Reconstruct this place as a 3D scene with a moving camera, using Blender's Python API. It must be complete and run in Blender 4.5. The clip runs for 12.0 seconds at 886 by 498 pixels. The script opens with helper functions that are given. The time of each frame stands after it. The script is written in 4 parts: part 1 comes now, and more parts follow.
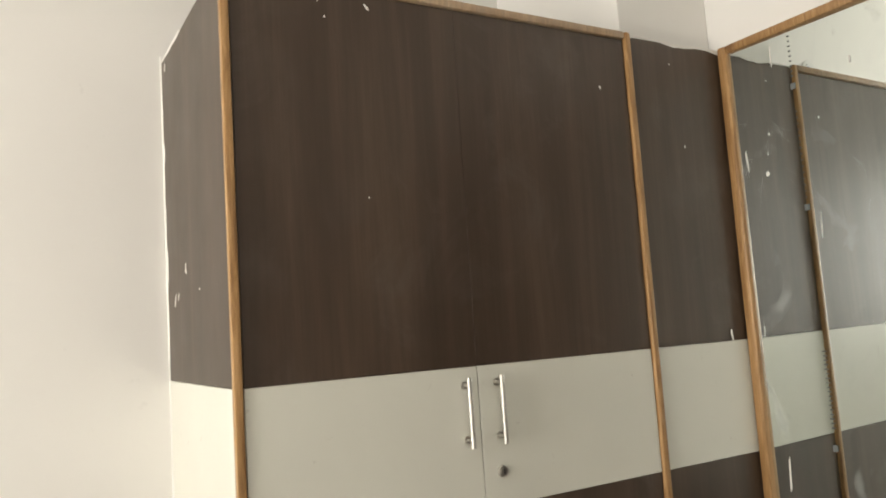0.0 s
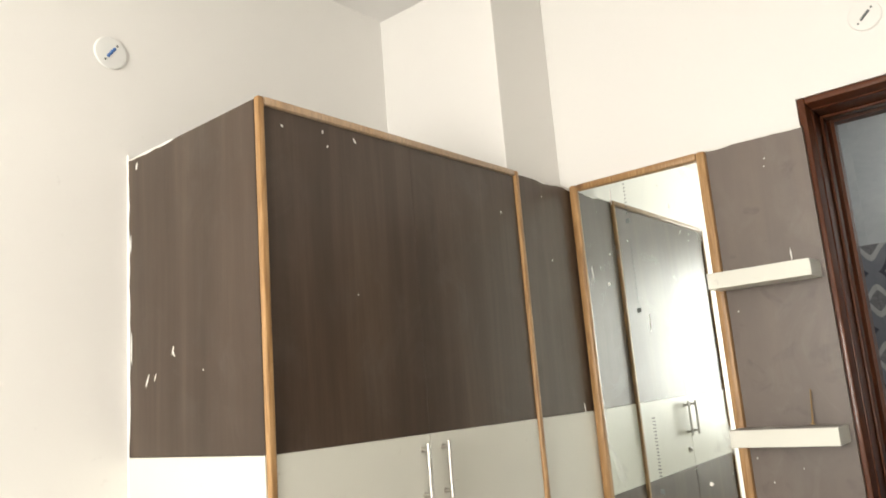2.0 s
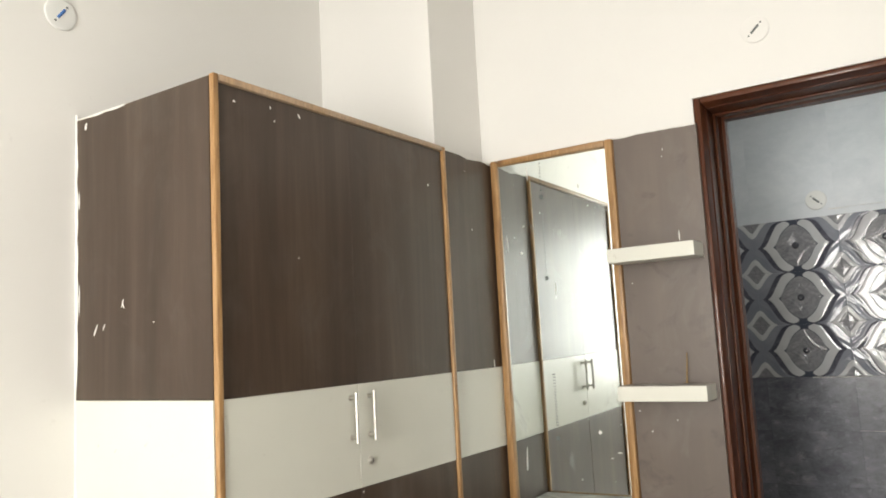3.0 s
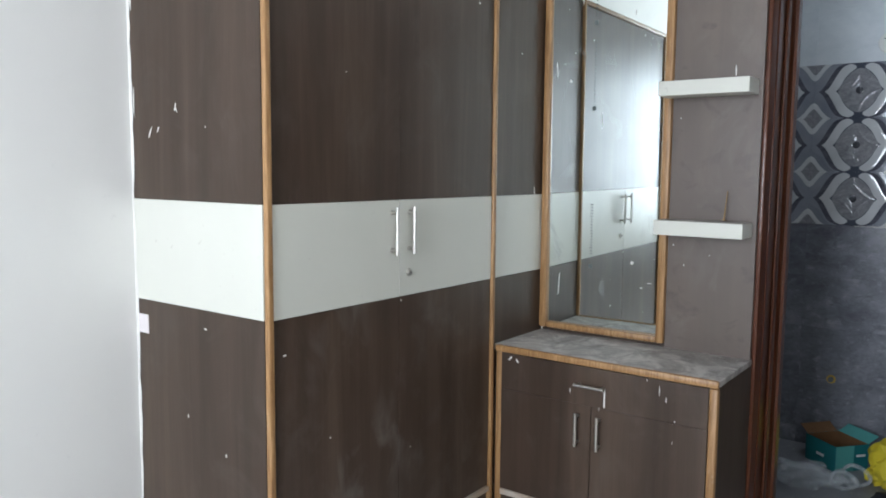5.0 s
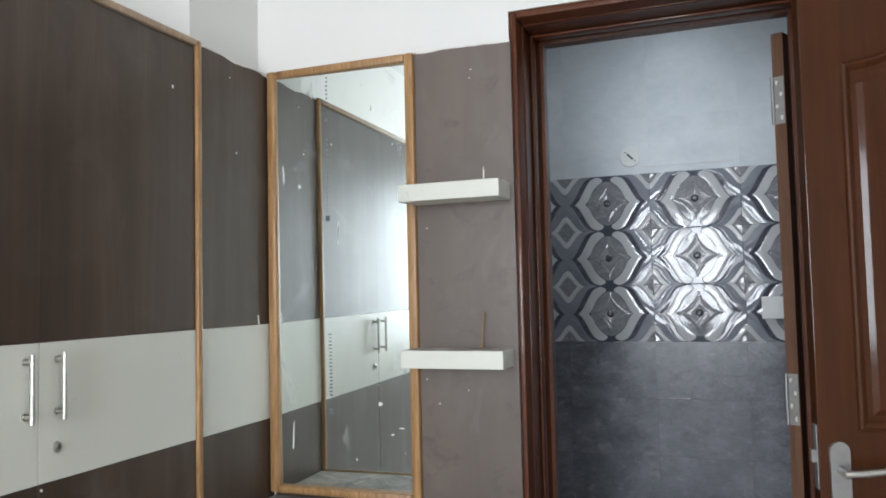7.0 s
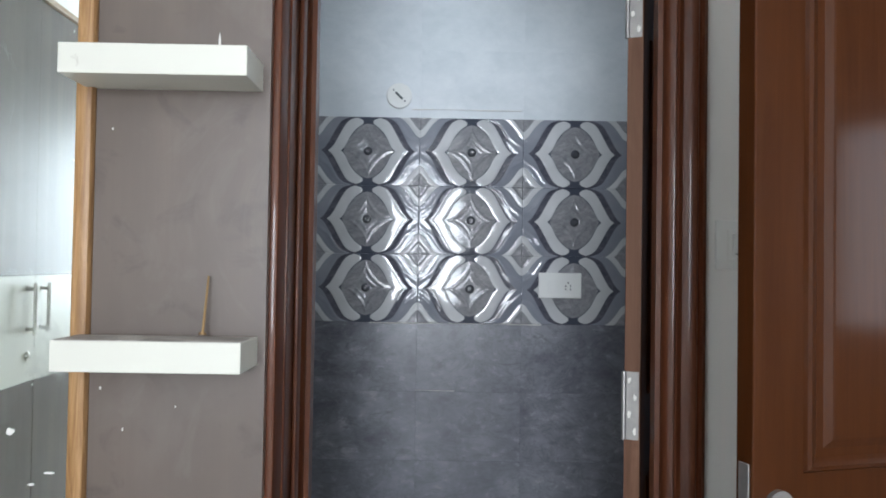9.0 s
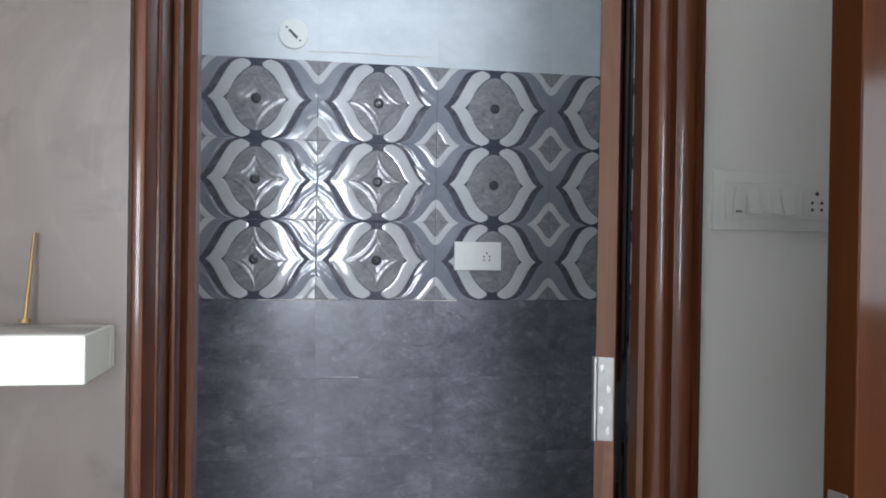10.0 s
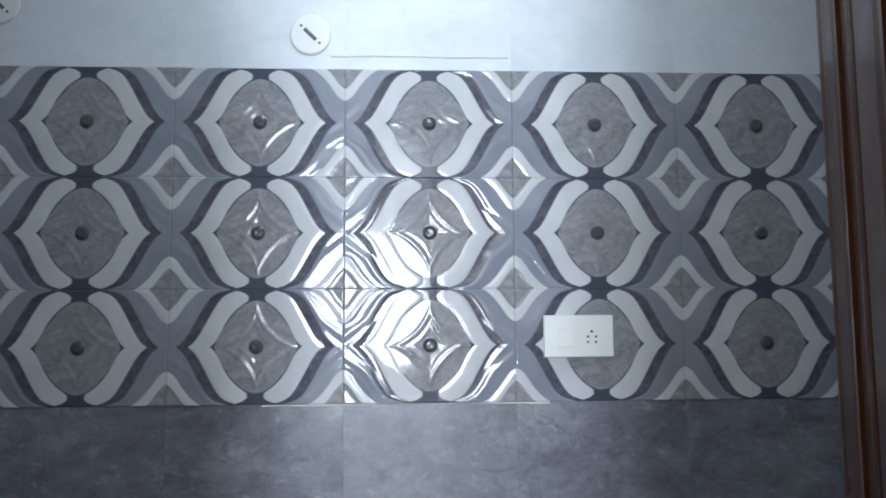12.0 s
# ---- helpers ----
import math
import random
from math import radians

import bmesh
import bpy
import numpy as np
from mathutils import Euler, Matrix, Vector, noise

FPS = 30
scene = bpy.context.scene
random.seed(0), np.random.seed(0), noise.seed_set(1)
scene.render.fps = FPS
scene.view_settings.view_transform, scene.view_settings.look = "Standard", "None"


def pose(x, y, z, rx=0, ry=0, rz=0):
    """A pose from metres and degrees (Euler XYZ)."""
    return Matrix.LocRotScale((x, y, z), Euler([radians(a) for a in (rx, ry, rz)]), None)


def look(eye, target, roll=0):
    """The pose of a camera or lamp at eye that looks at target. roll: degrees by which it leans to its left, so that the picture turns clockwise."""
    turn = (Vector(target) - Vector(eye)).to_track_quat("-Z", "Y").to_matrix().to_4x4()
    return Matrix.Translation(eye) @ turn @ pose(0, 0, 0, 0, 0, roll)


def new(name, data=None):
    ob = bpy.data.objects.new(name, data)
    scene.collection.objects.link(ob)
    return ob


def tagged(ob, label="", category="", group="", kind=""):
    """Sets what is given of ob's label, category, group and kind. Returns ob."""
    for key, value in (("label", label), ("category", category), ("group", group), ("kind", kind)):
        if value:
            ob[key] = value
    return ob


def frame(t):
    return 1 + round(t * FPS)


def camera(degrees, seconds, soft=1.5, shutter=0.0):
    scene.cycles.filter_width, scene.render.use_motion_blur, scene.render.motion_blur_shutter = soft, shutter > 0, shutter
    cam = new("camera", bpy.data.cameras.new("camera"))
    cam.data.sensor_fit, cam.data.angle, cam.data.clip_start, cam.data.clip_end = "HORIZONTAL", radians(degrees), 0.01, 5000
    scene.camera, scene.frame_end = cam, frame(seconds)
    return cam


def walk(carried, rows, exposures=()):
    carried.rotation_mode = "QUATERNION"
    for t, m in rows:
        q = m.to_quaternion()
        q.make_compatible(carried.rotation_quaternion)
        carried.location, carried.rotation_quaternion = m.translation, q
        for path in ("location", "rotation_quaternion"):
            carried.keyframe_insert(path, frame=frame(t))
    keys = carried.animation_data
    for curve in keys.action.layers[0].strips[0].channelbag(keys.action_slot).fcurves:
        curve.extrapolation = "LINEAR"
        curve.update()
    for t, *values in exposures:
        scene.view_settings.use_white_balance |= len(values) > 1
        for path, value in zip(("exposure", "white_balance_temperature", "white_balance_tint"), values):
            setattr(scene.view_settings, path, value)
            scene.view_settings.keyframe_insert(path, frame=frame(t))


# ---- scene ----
cam = camera(60.2, 12.0, soft=1.8)
PATH = [
    (0, (0.033, 0.19, 1.307), (1.037, 1.907, 1.509), -3.8),
    (0.5, (-0.163, 0.145, 1.309), (1.051, 1.711, 1.581), -4.0),
    (1, (-0.356, 0.158, 1.292), (0.982, 1.608, 1.622), -4.2),
    (1.5, (-0.505, 0.216, 1.304), (0.915, 1.58, 1.661), -4.4),
    (2, (-0.64, 0.214, 1.318), (0.875, 1.465, 1.69), -4.6),
    (2.5, (-0.791, 0.153, 1.318), (0.826, 1.28, 1.659), -4.4),
    (2.7, (-0.832, 0.123, 1.337), (0.822, 1.208, 1.628), -3.9),
    (4.3, (-0.875, 0.089, 1.31), (0.75, 1.254, 1.363), -1.0),
    (4.5, (-0.878, 0.087, 1.309), (0.741, 1.262, 1.289), -0.4),
    (5, (-0.878, 0.083, 1.31), (0.714, 1.275, 1.105), 0.5),
    (5.5, (-0.88, 0.085, 1.315), (0.702, 1.279, 1.046), 0.5),
    (6, (-0.765, 0.12, 1.309), (0.853, 1.287, 1.169), -0.1),
    (6.5, (-0.509, 0.187, 1.307), (1.238, 1.158, 1.341), -0.5),
    (7, (-0.319, 0.214, 1.307), (1.554, 0.906, 1.42), -1.3),
    (7.5, (-0.136, 0.32, 1.298), (1.814, 0.741, 1.448), -1.2),
    (7.7, (-0.046, 0.383, 1.303), (1.924, 0.685, 1.467), -0.8),
    (9.3, (0.597, 0.519, 1.264), (2.595, 0.436, 1.292), 1.0),
    (9.5, (0.679, 0.55, 1.262), (2.674, 0.406, 1.281), 1.0),
    (10, (0.872, 0.565, 1.241), (2.843, 0.23, 1.229), 0.9),
    (10.5, (1.088, 0.462, 1.24), (3.056, 0.113, 1.299), 1.1),
    (11, (1.256, 0.394, 1.248), (3.234, 0.119, 1.352), 0.4),
    (11.5, (1.492, 0.382, 1.222), (3.475, 0.178, 1.392), -0.4),
    (12, (1.698, 0.41, 1.225), (3.685, 0.305, 1.428), -0.4),
]
EXPOSURES = [(0.0, -0.55, 7400, 12), (0.5, -0.4, 7450, 12), (1.0, -0.19, 7600, 12), (2.0, -0.22, 7300, 12), (2.6, -0.25, 7150, 11), (4.4, -0.57, 6550, 11), (5.0, -0.60, 5850, 10), (5.5, -0.58, 5800, 10),
             (6.5, -0.46, 6050, 10), (7.6, -0.48, 6100, 10), (9.4, -0.02, 5950, 10), (10.5, 0.22, 5900, 10), (11.0, 0.28, 5850, 9), (12.0, 0.54, 5750, 9)]
walk(cam, [(t, look(eye, target, roll)) for t, eye, target, roll in PATH], EXPOSURES)

# ---- world, sun and window light ----
world = bpy.data.worlds.new("world")
scene.world = world
world.use_nodes = True
wn = world.node_tree
sky = wn.nodes.new("ShaderNodeTexSky")
sky.sky_type = "NISHITA"
sky.sun_disc = False
sky.sun_elevation = radians(50)
sky.sun_rotation = radians(120)
wn.nodes["Background"].inputs["Strength"].default_value = 0.12
wn.links.new(sky.outputs["Color"], wn.nodes["Background"].inputs["Color"])

sun = new("sun", bpy.data.lights.new("sun", "SUN"))
sun.data.energy = 3.0
sun.data.angle = radians(0.5)
sun.data.color = (1.0, 0.95, 0.88)
sun.matrix_world = look((8, -6, 12), (0, 0, 0))


def area_lamp(name, eye, target, sx, sy, watts, colour):
    lamp = new(name, bpy.data.lights.new(name, "AREA"))
    lamp.data.shape = "RECTANGLE"
    lamp.data.size, lamp.data.size_y = sx, sy
    lamp.data.energy = watts
    lamp.data.color = colour
    lamp.matrix_world = look(eye, target)
    return lamp


WEST, SOUTH, NORTH, EAST, CEIL = -3.3, -0.72, 2.20, 2.09, 2.83
INNER_EAST = 1.83
WIN_Y0, WIN_Y1, WIN_Z0, WIN_Z1 = 0.12, 1.30, 0.78, 2.35
area_lamp("window_daylight", (WEST - 0.10, (WIN_Y0 + WIN_Y1) / 2, (WIN_Z0 + WIN_Z1) / 2), (0, (WIN_Y0 + WIN_Y1) / 2, (WIN_Z0 + WIN_Z1) / 2), 1.16, 1.55, 205, (0.95, 0.98, 1.0))
# unseen hall window, added where the entrance door reflects it as a streak
area_lamp("hall_window_daylight", (0.375, -2.76, 1.50), (0.375, 0, 1.50), 0.92, 0.98, 13, (0.93, 0.97, 1.0))
# no bathroom lamp is known: a fill added to brighten its tiled wall
area_lamp("bathroom_fill_lamp", (2.86, 0.42, 2.695), (2.86, 0.42, 0), 0.26, 0.26, 8, (0.88, 0.95, 1.0))


# ---- materials ----
class Nodes:
    """A short way to write node materials."""

    def __init__(self, name, rough=0.5, metal=0.0):
        self.mat = bpy.data.materials.new(name)
        self.mat.use_nodes = True
        self.t = self.mat.node_tree
        self.b = self.t.nodes["Principled BSDF"]
        self.b.inputs["Roughness"].default_value = rough
        self.b.inputs["Metallic"].default_value = metal
        self.co = self.t.nodes.new("ShaderNodeTexCoord").outputs["Object"]

    def plug(self, node, key, v):
        if isinstance(v, bpy.types.NodeSocket):
            self.t.links.new(v, node.inputs[key])
        else:
            node.inputs[key].default_value = v

    def mapped(self, scale, shift=(0, 0, 0), co=None):
        n = self.t.nodes.new("ShaderNodeMapping")
        self.plug(n, "Vector", co or self.co)
        n.inputs["Scale"].default_value = scale
        n.inputs["Location"].default_value = shift
        return n.outputs["Vector"]

    def noise(self, scale, detail=4, rough=0.55, stretch=(1, 1, 1), distort=0.0, shift=(0, 0, 0), co=None):
        n = self.t.nodes.new("ShaderNodeTexNoise")
        self.plug(n, "Vector", self.mapped(stretch, shift, co))
        n.inputs["Scale"].default_value = scale
        n.inputs["Detail"].default_value = detail
        n.inputs["Roughness"].default_value = rough
        n.inputs["Distortion"].default_value = distort
        return n.outputs["Fac"]

    def ramp(self, fac, stops, mode="LINEAR"):
        n = self.t.nodes.new("ShaderNodeValToRGB")
        n.color_ramp.interpolation = mode
        e = n.color_ramp.elements
        while len(e) < len(stops):
            e.new(0.5)
        for el, (p, c) in zip(e, stops):
            el.position = p
            el.color = (*c, 1) if isinstance(c, tuple) else (c, c, c, 1)
        self.plug(n, "Fac", fac)
        return n.outputs["Color"]

    def mix(self, fac, a, b, mode="MIX"):
        n = self.t.nodes.new("ShaderNodeMix")
        n.data_type = "RGBA"
        n.blend_type = mode
        self.plug(n, 0, fac)
        self.plug(n, 6, (*a, 1) if isinstance(a, tuple) else a)
        self.plug(n, 7, (*b, 1) if isinstance(b, tuple) else b)
        return n.outputs[2]

    def math(self, op, a, b=0.0):
        n = self.t.nodes.new("ShaderNodeMath")
        n.operation = op
        self.plug(n, 0, a)
        self.plug(n, 1, b)
        return n.outputs[0]

    def attr(self, name):
        n = self.t.nodes.new("ShaderNodeAttribute")
        n.attribute_name = name
        return n.outputs["Fac"]

    def random(self):
        return self.t.nodes.new("ShaderNodeObjectInfo").outputs["Random"]

    def base(self, c):
        self.plug(self.b, "Base Color", (*c, 1) if isinstance(c, tuple) else c)
        return self

    def rough(self, v):
        self.plug(self.b, "Roughness", v)
        return self

    def bump(self, h, strength=0.2, dist=0.002):
        n = self.t.nodes.new("ShaderNodeBump")
        n.inputs["Strength"].default_value = strength
        n.inputs["Distance"].default_value = dist
        self.plug(n, "Height", h)
        self.t.links.new(n.outputs["Normal"], self.b.inputs["Normal"])
        return self

    def coat(self, w, r=0.1):
        self.b.inputs["Coat Weight"].default_value = w
        self.b.inputs["Coat Roughness"].default_value = r
        return self


def paint_white(name, tone=(0.80, 0.785, 0.75)):
    m = Nodes(name, 0.6)
    big = m.noise(1.3, 4)
    c = m.mix(m.ramp(big, [(0.35, 0.0), (0.7, 0.35)]), tone, tuple(v * 0.93 for v in tone))
    spots = m.noise(28, 3, 0.6)
    c = m.mix(m.ramp(spots, [(0.70, 0.0), (0.78, 0.22)]), c, (0.62, 0.60, 0.57))
    m.base(c)
    m.bump(m.math("ADD", m.noise(9, 5, 0.6), m.math("MULTIPLY", m.noise(140, 2), 0.25)), 0.16, 0.004)
    return m.mat


def laminate_dark(name, dusty=1.0, smeared=0.10, rough=0.30):
    m = Nodes(name, 0.36)
    fine = m.noise(30, 5, 0.65, (6, 6, 0.16), 0.3)
    broad = m.noise(4, 4, 0.6, (2.2, 2.2, 0.13), 0.5)
    c = m.ramp(m.math("ADD", m.math("MULTIPLY", fine, 0.18), m.math("MULTIPLY", broad, 0.82)),
               [(0.34, (0.041, 0.025, 0.0155)), (0.50, (0.061, 0.039, 0.0265)), (0.66, (0.094, 0.063, 0.043))])
    cloud = m.ramp(m.noise(4.6, 6, 0.66, (1, 1, 0.8), 1.1), [(0.55, 0.0), (0.74, 0.5)])
    smear = m.ramp(m.noise(9, 4, 0.55, (1, 1, 0.6), 0.5, (3, 1, 7)), [(0.50, 0.0), (0.70, 0.8)])
    wiped = m.ramp(m.noise(2.1, 3, 0.5, (1, 1, 1), 0.3, (8, 3, 2)), [(0.42, 0.0), (0.62, 1.0)])
    smear = m.math("MULTIPLY", smear, wiped)
    dust = m.math("MINIMUM", m.math("ADD", m.math("MULTIPLY", cloud, 0.34 * dusty), m.math("MULTIPLY", smear, smeared)), 0.55)
    if dusty > 1.5:
        # even grey lift: dust, and the window's sheen put into the colour
        c = m.mix(0.47, c, (0.225, 0.186, 0.163))
        shades = m.ramp(m.noise(3.2, 5, 0.6, (1, 1, 0.7), 0.5, (4, 6, 1)), [(0.40, 0.45), (0.62, 0.0)])
        c = m.mix(shades, c, (0.110, 0.086, 0.073))
        blots = m.ramp(m.noise(9, 5, 0.6, (1, 1, 1.3), 0.5, (1, 8, 4)), [(0.58, 0.0), (0.70, 0.65)])
        c = m.mix(blots, c, (0.085, 0.066, 0.056))
    m.base(m.mix(dust, c, (0.25, 0.225, 0.20)))
    m.rough(m.math("ADD", m.math("MULTIPLY", dust, 0.5), m.math("ADD", rough, m.math("MULTIPLY", m.noise(6, 4), 0.12))))
    m.bump(fine, 0.10, 0.0006)
    return m.mat


def laminate_cream(name, tone=(0.70, 0.695, 0.62)):
    m = Nodes(name, 0.33)
    c = m.mix(m.ramp(m.noise(2.5, 5, 0.6), [(0.40, 0.0), (0.75, 0.35)]), tone, tuple(v * 0.88 for v in tone))
    specks = m.ramp(m.noise(34, 3, 0.6, (1, 1, 1), 0.5), [(0.69, 0.0), (0.76, 0.5)])
    m.base(m.mix(specks, c, (0.48, 0.45, 0.39)))
    m.rough(m.math("ADD", 0.28, m.math("MULTIPLY", m.noise(7, 4), 0.15)))
    m.bump(m.noise(90, 2), 0.05, 0.0006)
    return m.mat


def wood_trim(name, dusty=0.0):
    m = Nodes(name, 0.42)
    grain = m.noise(26, 6, 0.65, (3.0, 3.0, 0.22), 1.2)
    c = m.ramp(grain, [(0.30, (0.22, 0.112, 0.042)), (0.50, (0.36, 0.198, 0.080)), (0.68, (0.50, 0.300, 0.138))])
    wear = m.ramp(m.noise(17, 5, 0.7, (1, 1, 0.6)), [(0.64, 0.0), (0.72, 0.55)])
    c = m.mix(wear, c, (0.52, 0.40, 0.27))
    knots = m.ramp(m.noise(7, 2, 0.5, (1, 1, 1), 0.0, (5, 2, 1)), [(0.73, 0.0), (0.78, 0.8)])
    c = m.mix(knots, c, (0.13, 0.055, 0.02))
    m.base(m.mix(m.math("MULTIPLY", m.noise(9, 5, 0.65), dusty), c, (0.60, 0.55, 0.48)))
    m.bump(grain, 0.25, 0.001)
    return m.mat


def varnish(name, dark, light, rough=0.24, stained=0.30, coat=0.35, gloss=0.06, spec=0.2):
    m = Nodes(name, rough)
    grain = m.noise(15, 6, 0.65, (3.0, 3.0, 0.16), 0.8)
    c = m.ramp(grain, [(0.30, dark), (0.72, light)])
    stain = m.ramp(m.noise(5.5, 5, 0.65, (1, 1, 0.7), 0.6), [(0.58, 0.0), (0.75, stained)])
    m.base(m.mix(stain, c, tuple(v * 1.6 + 0.02 for v in light)))
    m.rough(m.math("ADD", rough - 0.06, m.math("MULTIPLY", m.noise(11, 5, 0.7), 0.24)))
    m.b.inputs["Specular IOR Level"].default_value = spec
    m.bump(m.math("ADD", grain, m.math("MULTIPLY", m.noise(120, 3, 0.6, (1, 1, 0.3)), 0.5)), 0.18, 0.0010)
    m.coat(coat, gloss)
    return m.mat


def plain(name, colour, rough=0.5, metal=0.0, scale=20, vary=0.12, bump=0.1):
    m = Nodes(name, rough, metal)
    n = m.noise(scale, 4, 0.6)
    m.base(m.mix(n, tuple(v * (1 - vary) for v in colour), tuple(min(1, v * (1 + vary)) for v in colour)))
    m.rough(m.math("ADD", rough - 0.05, m.math("MULTIPLY", m.noise(scale * 2.3, 3), 0.1)))
    m.bump(n, bump, 0.001)
    return m.mat


def slate_tile(name, dark, mid, light, rough=0.22, veins=0.35):
    m = Nodes(name, rough)
    shift = m.t.nodes.new("ShaderNodeVectorMath")
    shift.operation = "ADD"
    scaled = m.t.nodes.new("ShaderNodeVectorMath")
    scaled.operation = "SCALE"
    scaled.inputs[0].default_value = (7.0, 11.0, 5.0)
    m.plug(scaled, "Scale", m.random())
    m.plug(shift, 0, m.co)
    m.plug(shift, 1, scaled.outputs["Vector"])
    co = shift.outputs["Vector"]
    a = m.noise(5.2, 7, 0.60, (1, 0.9, 1.25), 0.5, (0, 0, 0), co)
    b = m.noise(26, 5, 0.65, (1, 0.8, 1.3), 0.3, (2, 0, 3), co)
    f = m.math("ADD", m.math("MULTIPLY", a, 0.68), m.math("MULTIPLY", b, 0.32))
    c = m.ramp(f, [(0.36, dark), (0.52, mid), (0.68, light)])
    vein = m.ramp(m.noise(5.0, 6, 0.7, (1, 1, 1.7), 1.6, (9, 4, 2), co), [(0.47, 0.0), (0.50, veins), (0.53, 0.0)])
    flecks = m.ramp(m.noise(13, 5, 0.6, (1, 0.75, 1.7), 0.7, (6, 2, 9), co), [(0.57, 0.0), (0.70, veins * 1.7)])
    c = m.mix(flecks, c, tuple(v * 0.75 for v in dark))
    c = m.mix(vein, c, tuple(v * 0.6 for v in dark))
    c = m.mix(m.math("MULTIPLY", m.random(), 0.14), c, tuple(v * 1.15 for v in light))
    m.base(c)
    m.rough(m.math("ADD", rough - 0.07, m.math("MULTIPLY", b, 0.2)))
    m.bump(f, 0.10, 0.002)
    return m.mat


def relief_tile_material(name):
    """Marbled ground, white petals, dark bands and grey waves, told apart by the shape values stored on the tile's mesh."""
    m = Nodes(name, 0.14)
    marble = m.noise(24, 7, 0.68, (1, 1, 1.3), 1.0)
    ground = m.ramp(marble, [(0.30, (0.195, 0.195, 0.213)), (0.52, (0.270, 0.268, 0.280)), (0.72, (0.355, 0.350, 0.360))])
    cracks = m.ramp(m.noise(14, 4, 0.6, (1, 1, 2.4), 1.2, (4, 1, 2)), [(0.475, 0.0), (0.495, 0.32), (0.515, 0.0)])
    ground = m.mix(cracks, ground, (0.09, 0.09, 0.105))
    dark = m.ramp(marble, [(0.35, (0.060, 0.062, 0.082)), (0.68, (0.135, 0.135, 0.160))])
    wave = m.ramp(m.noise(5, 4), [(0.3, (0.215, 0.228, 0.268)), (0.7, (0.295, 0.305, 0.340))])
    white = m.ramp(m.noise(9, 4), [(0.3, (0.54, 0.545, 0.55)), (0.7, (0.63, 0.63, 0.635))])
    navy = (0.070, 0.078, 0.102)

    def above(value, edge, soft=0.005):
        return m.ramp(m.math("ADD", value, 0.5), [(0.5 + edge - soft, 0.0), (0.5 + edge + soft, 1.0)])

    outer, inner, gem, core, high = (m.attr(n) for n in ("petal_outer", "petal_inner", "gem", "gem_core", "high"))
    c = m.mix(above(high, 0.0), ground, navy)
    c = m.mix(above(inner, 0.0), c, white)
    c = m.mix(above(outer, 0.0), c, dark)
    c = m.mix(above(outer, 0.066), c, wave)
    c = m.mix(above(gem, 0.0), c, white)
    c = m.mix(above(core, 0.0), c, ground)
    c = m.mix(above(m.attr("knob"), 0.0), c, (0.075, 0.078, 0.088))
    m.base(c)
    m.rough(m.math("ADD", 0.025, m.math("MULTIPLY", m.noise(16, 4), 0.06)))
    m.b.inputs["Specular IOR Level"].default_value = 0.42
    m.bump(marble, 0.05, 0.001)
    return m.mat


def counter_dusty(name):
    m = Nodes(name, 0.6)
    a = m.ramp(m.noise(6.5, 7, 0.7, (1, 1, 1), 1.4), [(0.40, 0.0), (0.60, 1.0)])
    c = m.mix(a, (0.27, 0.245, 0.225), (0.60, 0.57, 0.53))
    worn = m.ramp(m.noise(4.2, 6, 0.68, (1, 1, 1), 0.9, (7, 2, 0)), [(0.54, 0.0), (0.66, 0.75)])
    c = m.mix(worn, c, (0.16, 0.145, 0.135))
    b = m.ramp(m.noise(23, 5, 0.7, (1, 1, 1), 0.8, (3, 3, 0)), [(0.60, 0.0), (0.74, 0.8)])
    m.base(m.mix(b, c, (0.72, 0.70, 0.66)))
    m.rough(m.math("ADD", 0.45, m.math("MULTIPLY", a, 0.35)))
    m.bump(m.noise(60, 4), 0.2, 0.001)
    return m.mat


def floor_dusty(name, tone):
    m = Nodes(name, 0.45)
    a = m.noise(5, 7, 0.65, (1, 1, 1), 0.7)
    c = m.ramp(a, [(0.3, tuple(v * 0.75 for v in tone)), (0.7, tone)])
    m.base(m.mix(m.ramp(m.noise(40, 4), [(0.62, 0.0), (0.72, 0.5)]), c, (0.62, 0.6, 0.57)))
    m.bump(a, 0.1, 0.002)
    return m.mat


def mirror_glass(name):
    m = Nodes(name, 0.03, 1.0)
    haze = m.ramp(m.noise(4.5, 6, 0.65, (1, 1, 0.8), 0.8), [(0.48, 0.0), (0.80, 1.0)])
    m.base(m.mix(haze, (0.80, 0.86, 0.84), (0.70, 0.76, 0.75)))
    swipes = m.ramp(m.noise(6.0, 4, 0.6, (1, 1, 0.6), 1.6, (2, 9, 5)), [(0.60, 0.0), (0.72, 0.22)])
    m.plug(m.b, "Metallic", m.math("SUBTRACT", 1.0, swipes))
    m.rough(m.math("ADD", 0.015, m.math("ADD", m.math("MULTIPLY", haze, 0.04), m.math("MULTIPLY", swipes, 0.5))))
    return m.mat


def thin_plastic(name):
    m = Nodes(name, 0.22)
    m.base((0.80, 0.84, 0.86))
    m.b.inputs["Alpha"].default_value = 0.24
    m.bump(m.noise(45, 5, 0.7, (1, 1, 1), 1.0), 0.8, 0.006)
    return m.mat


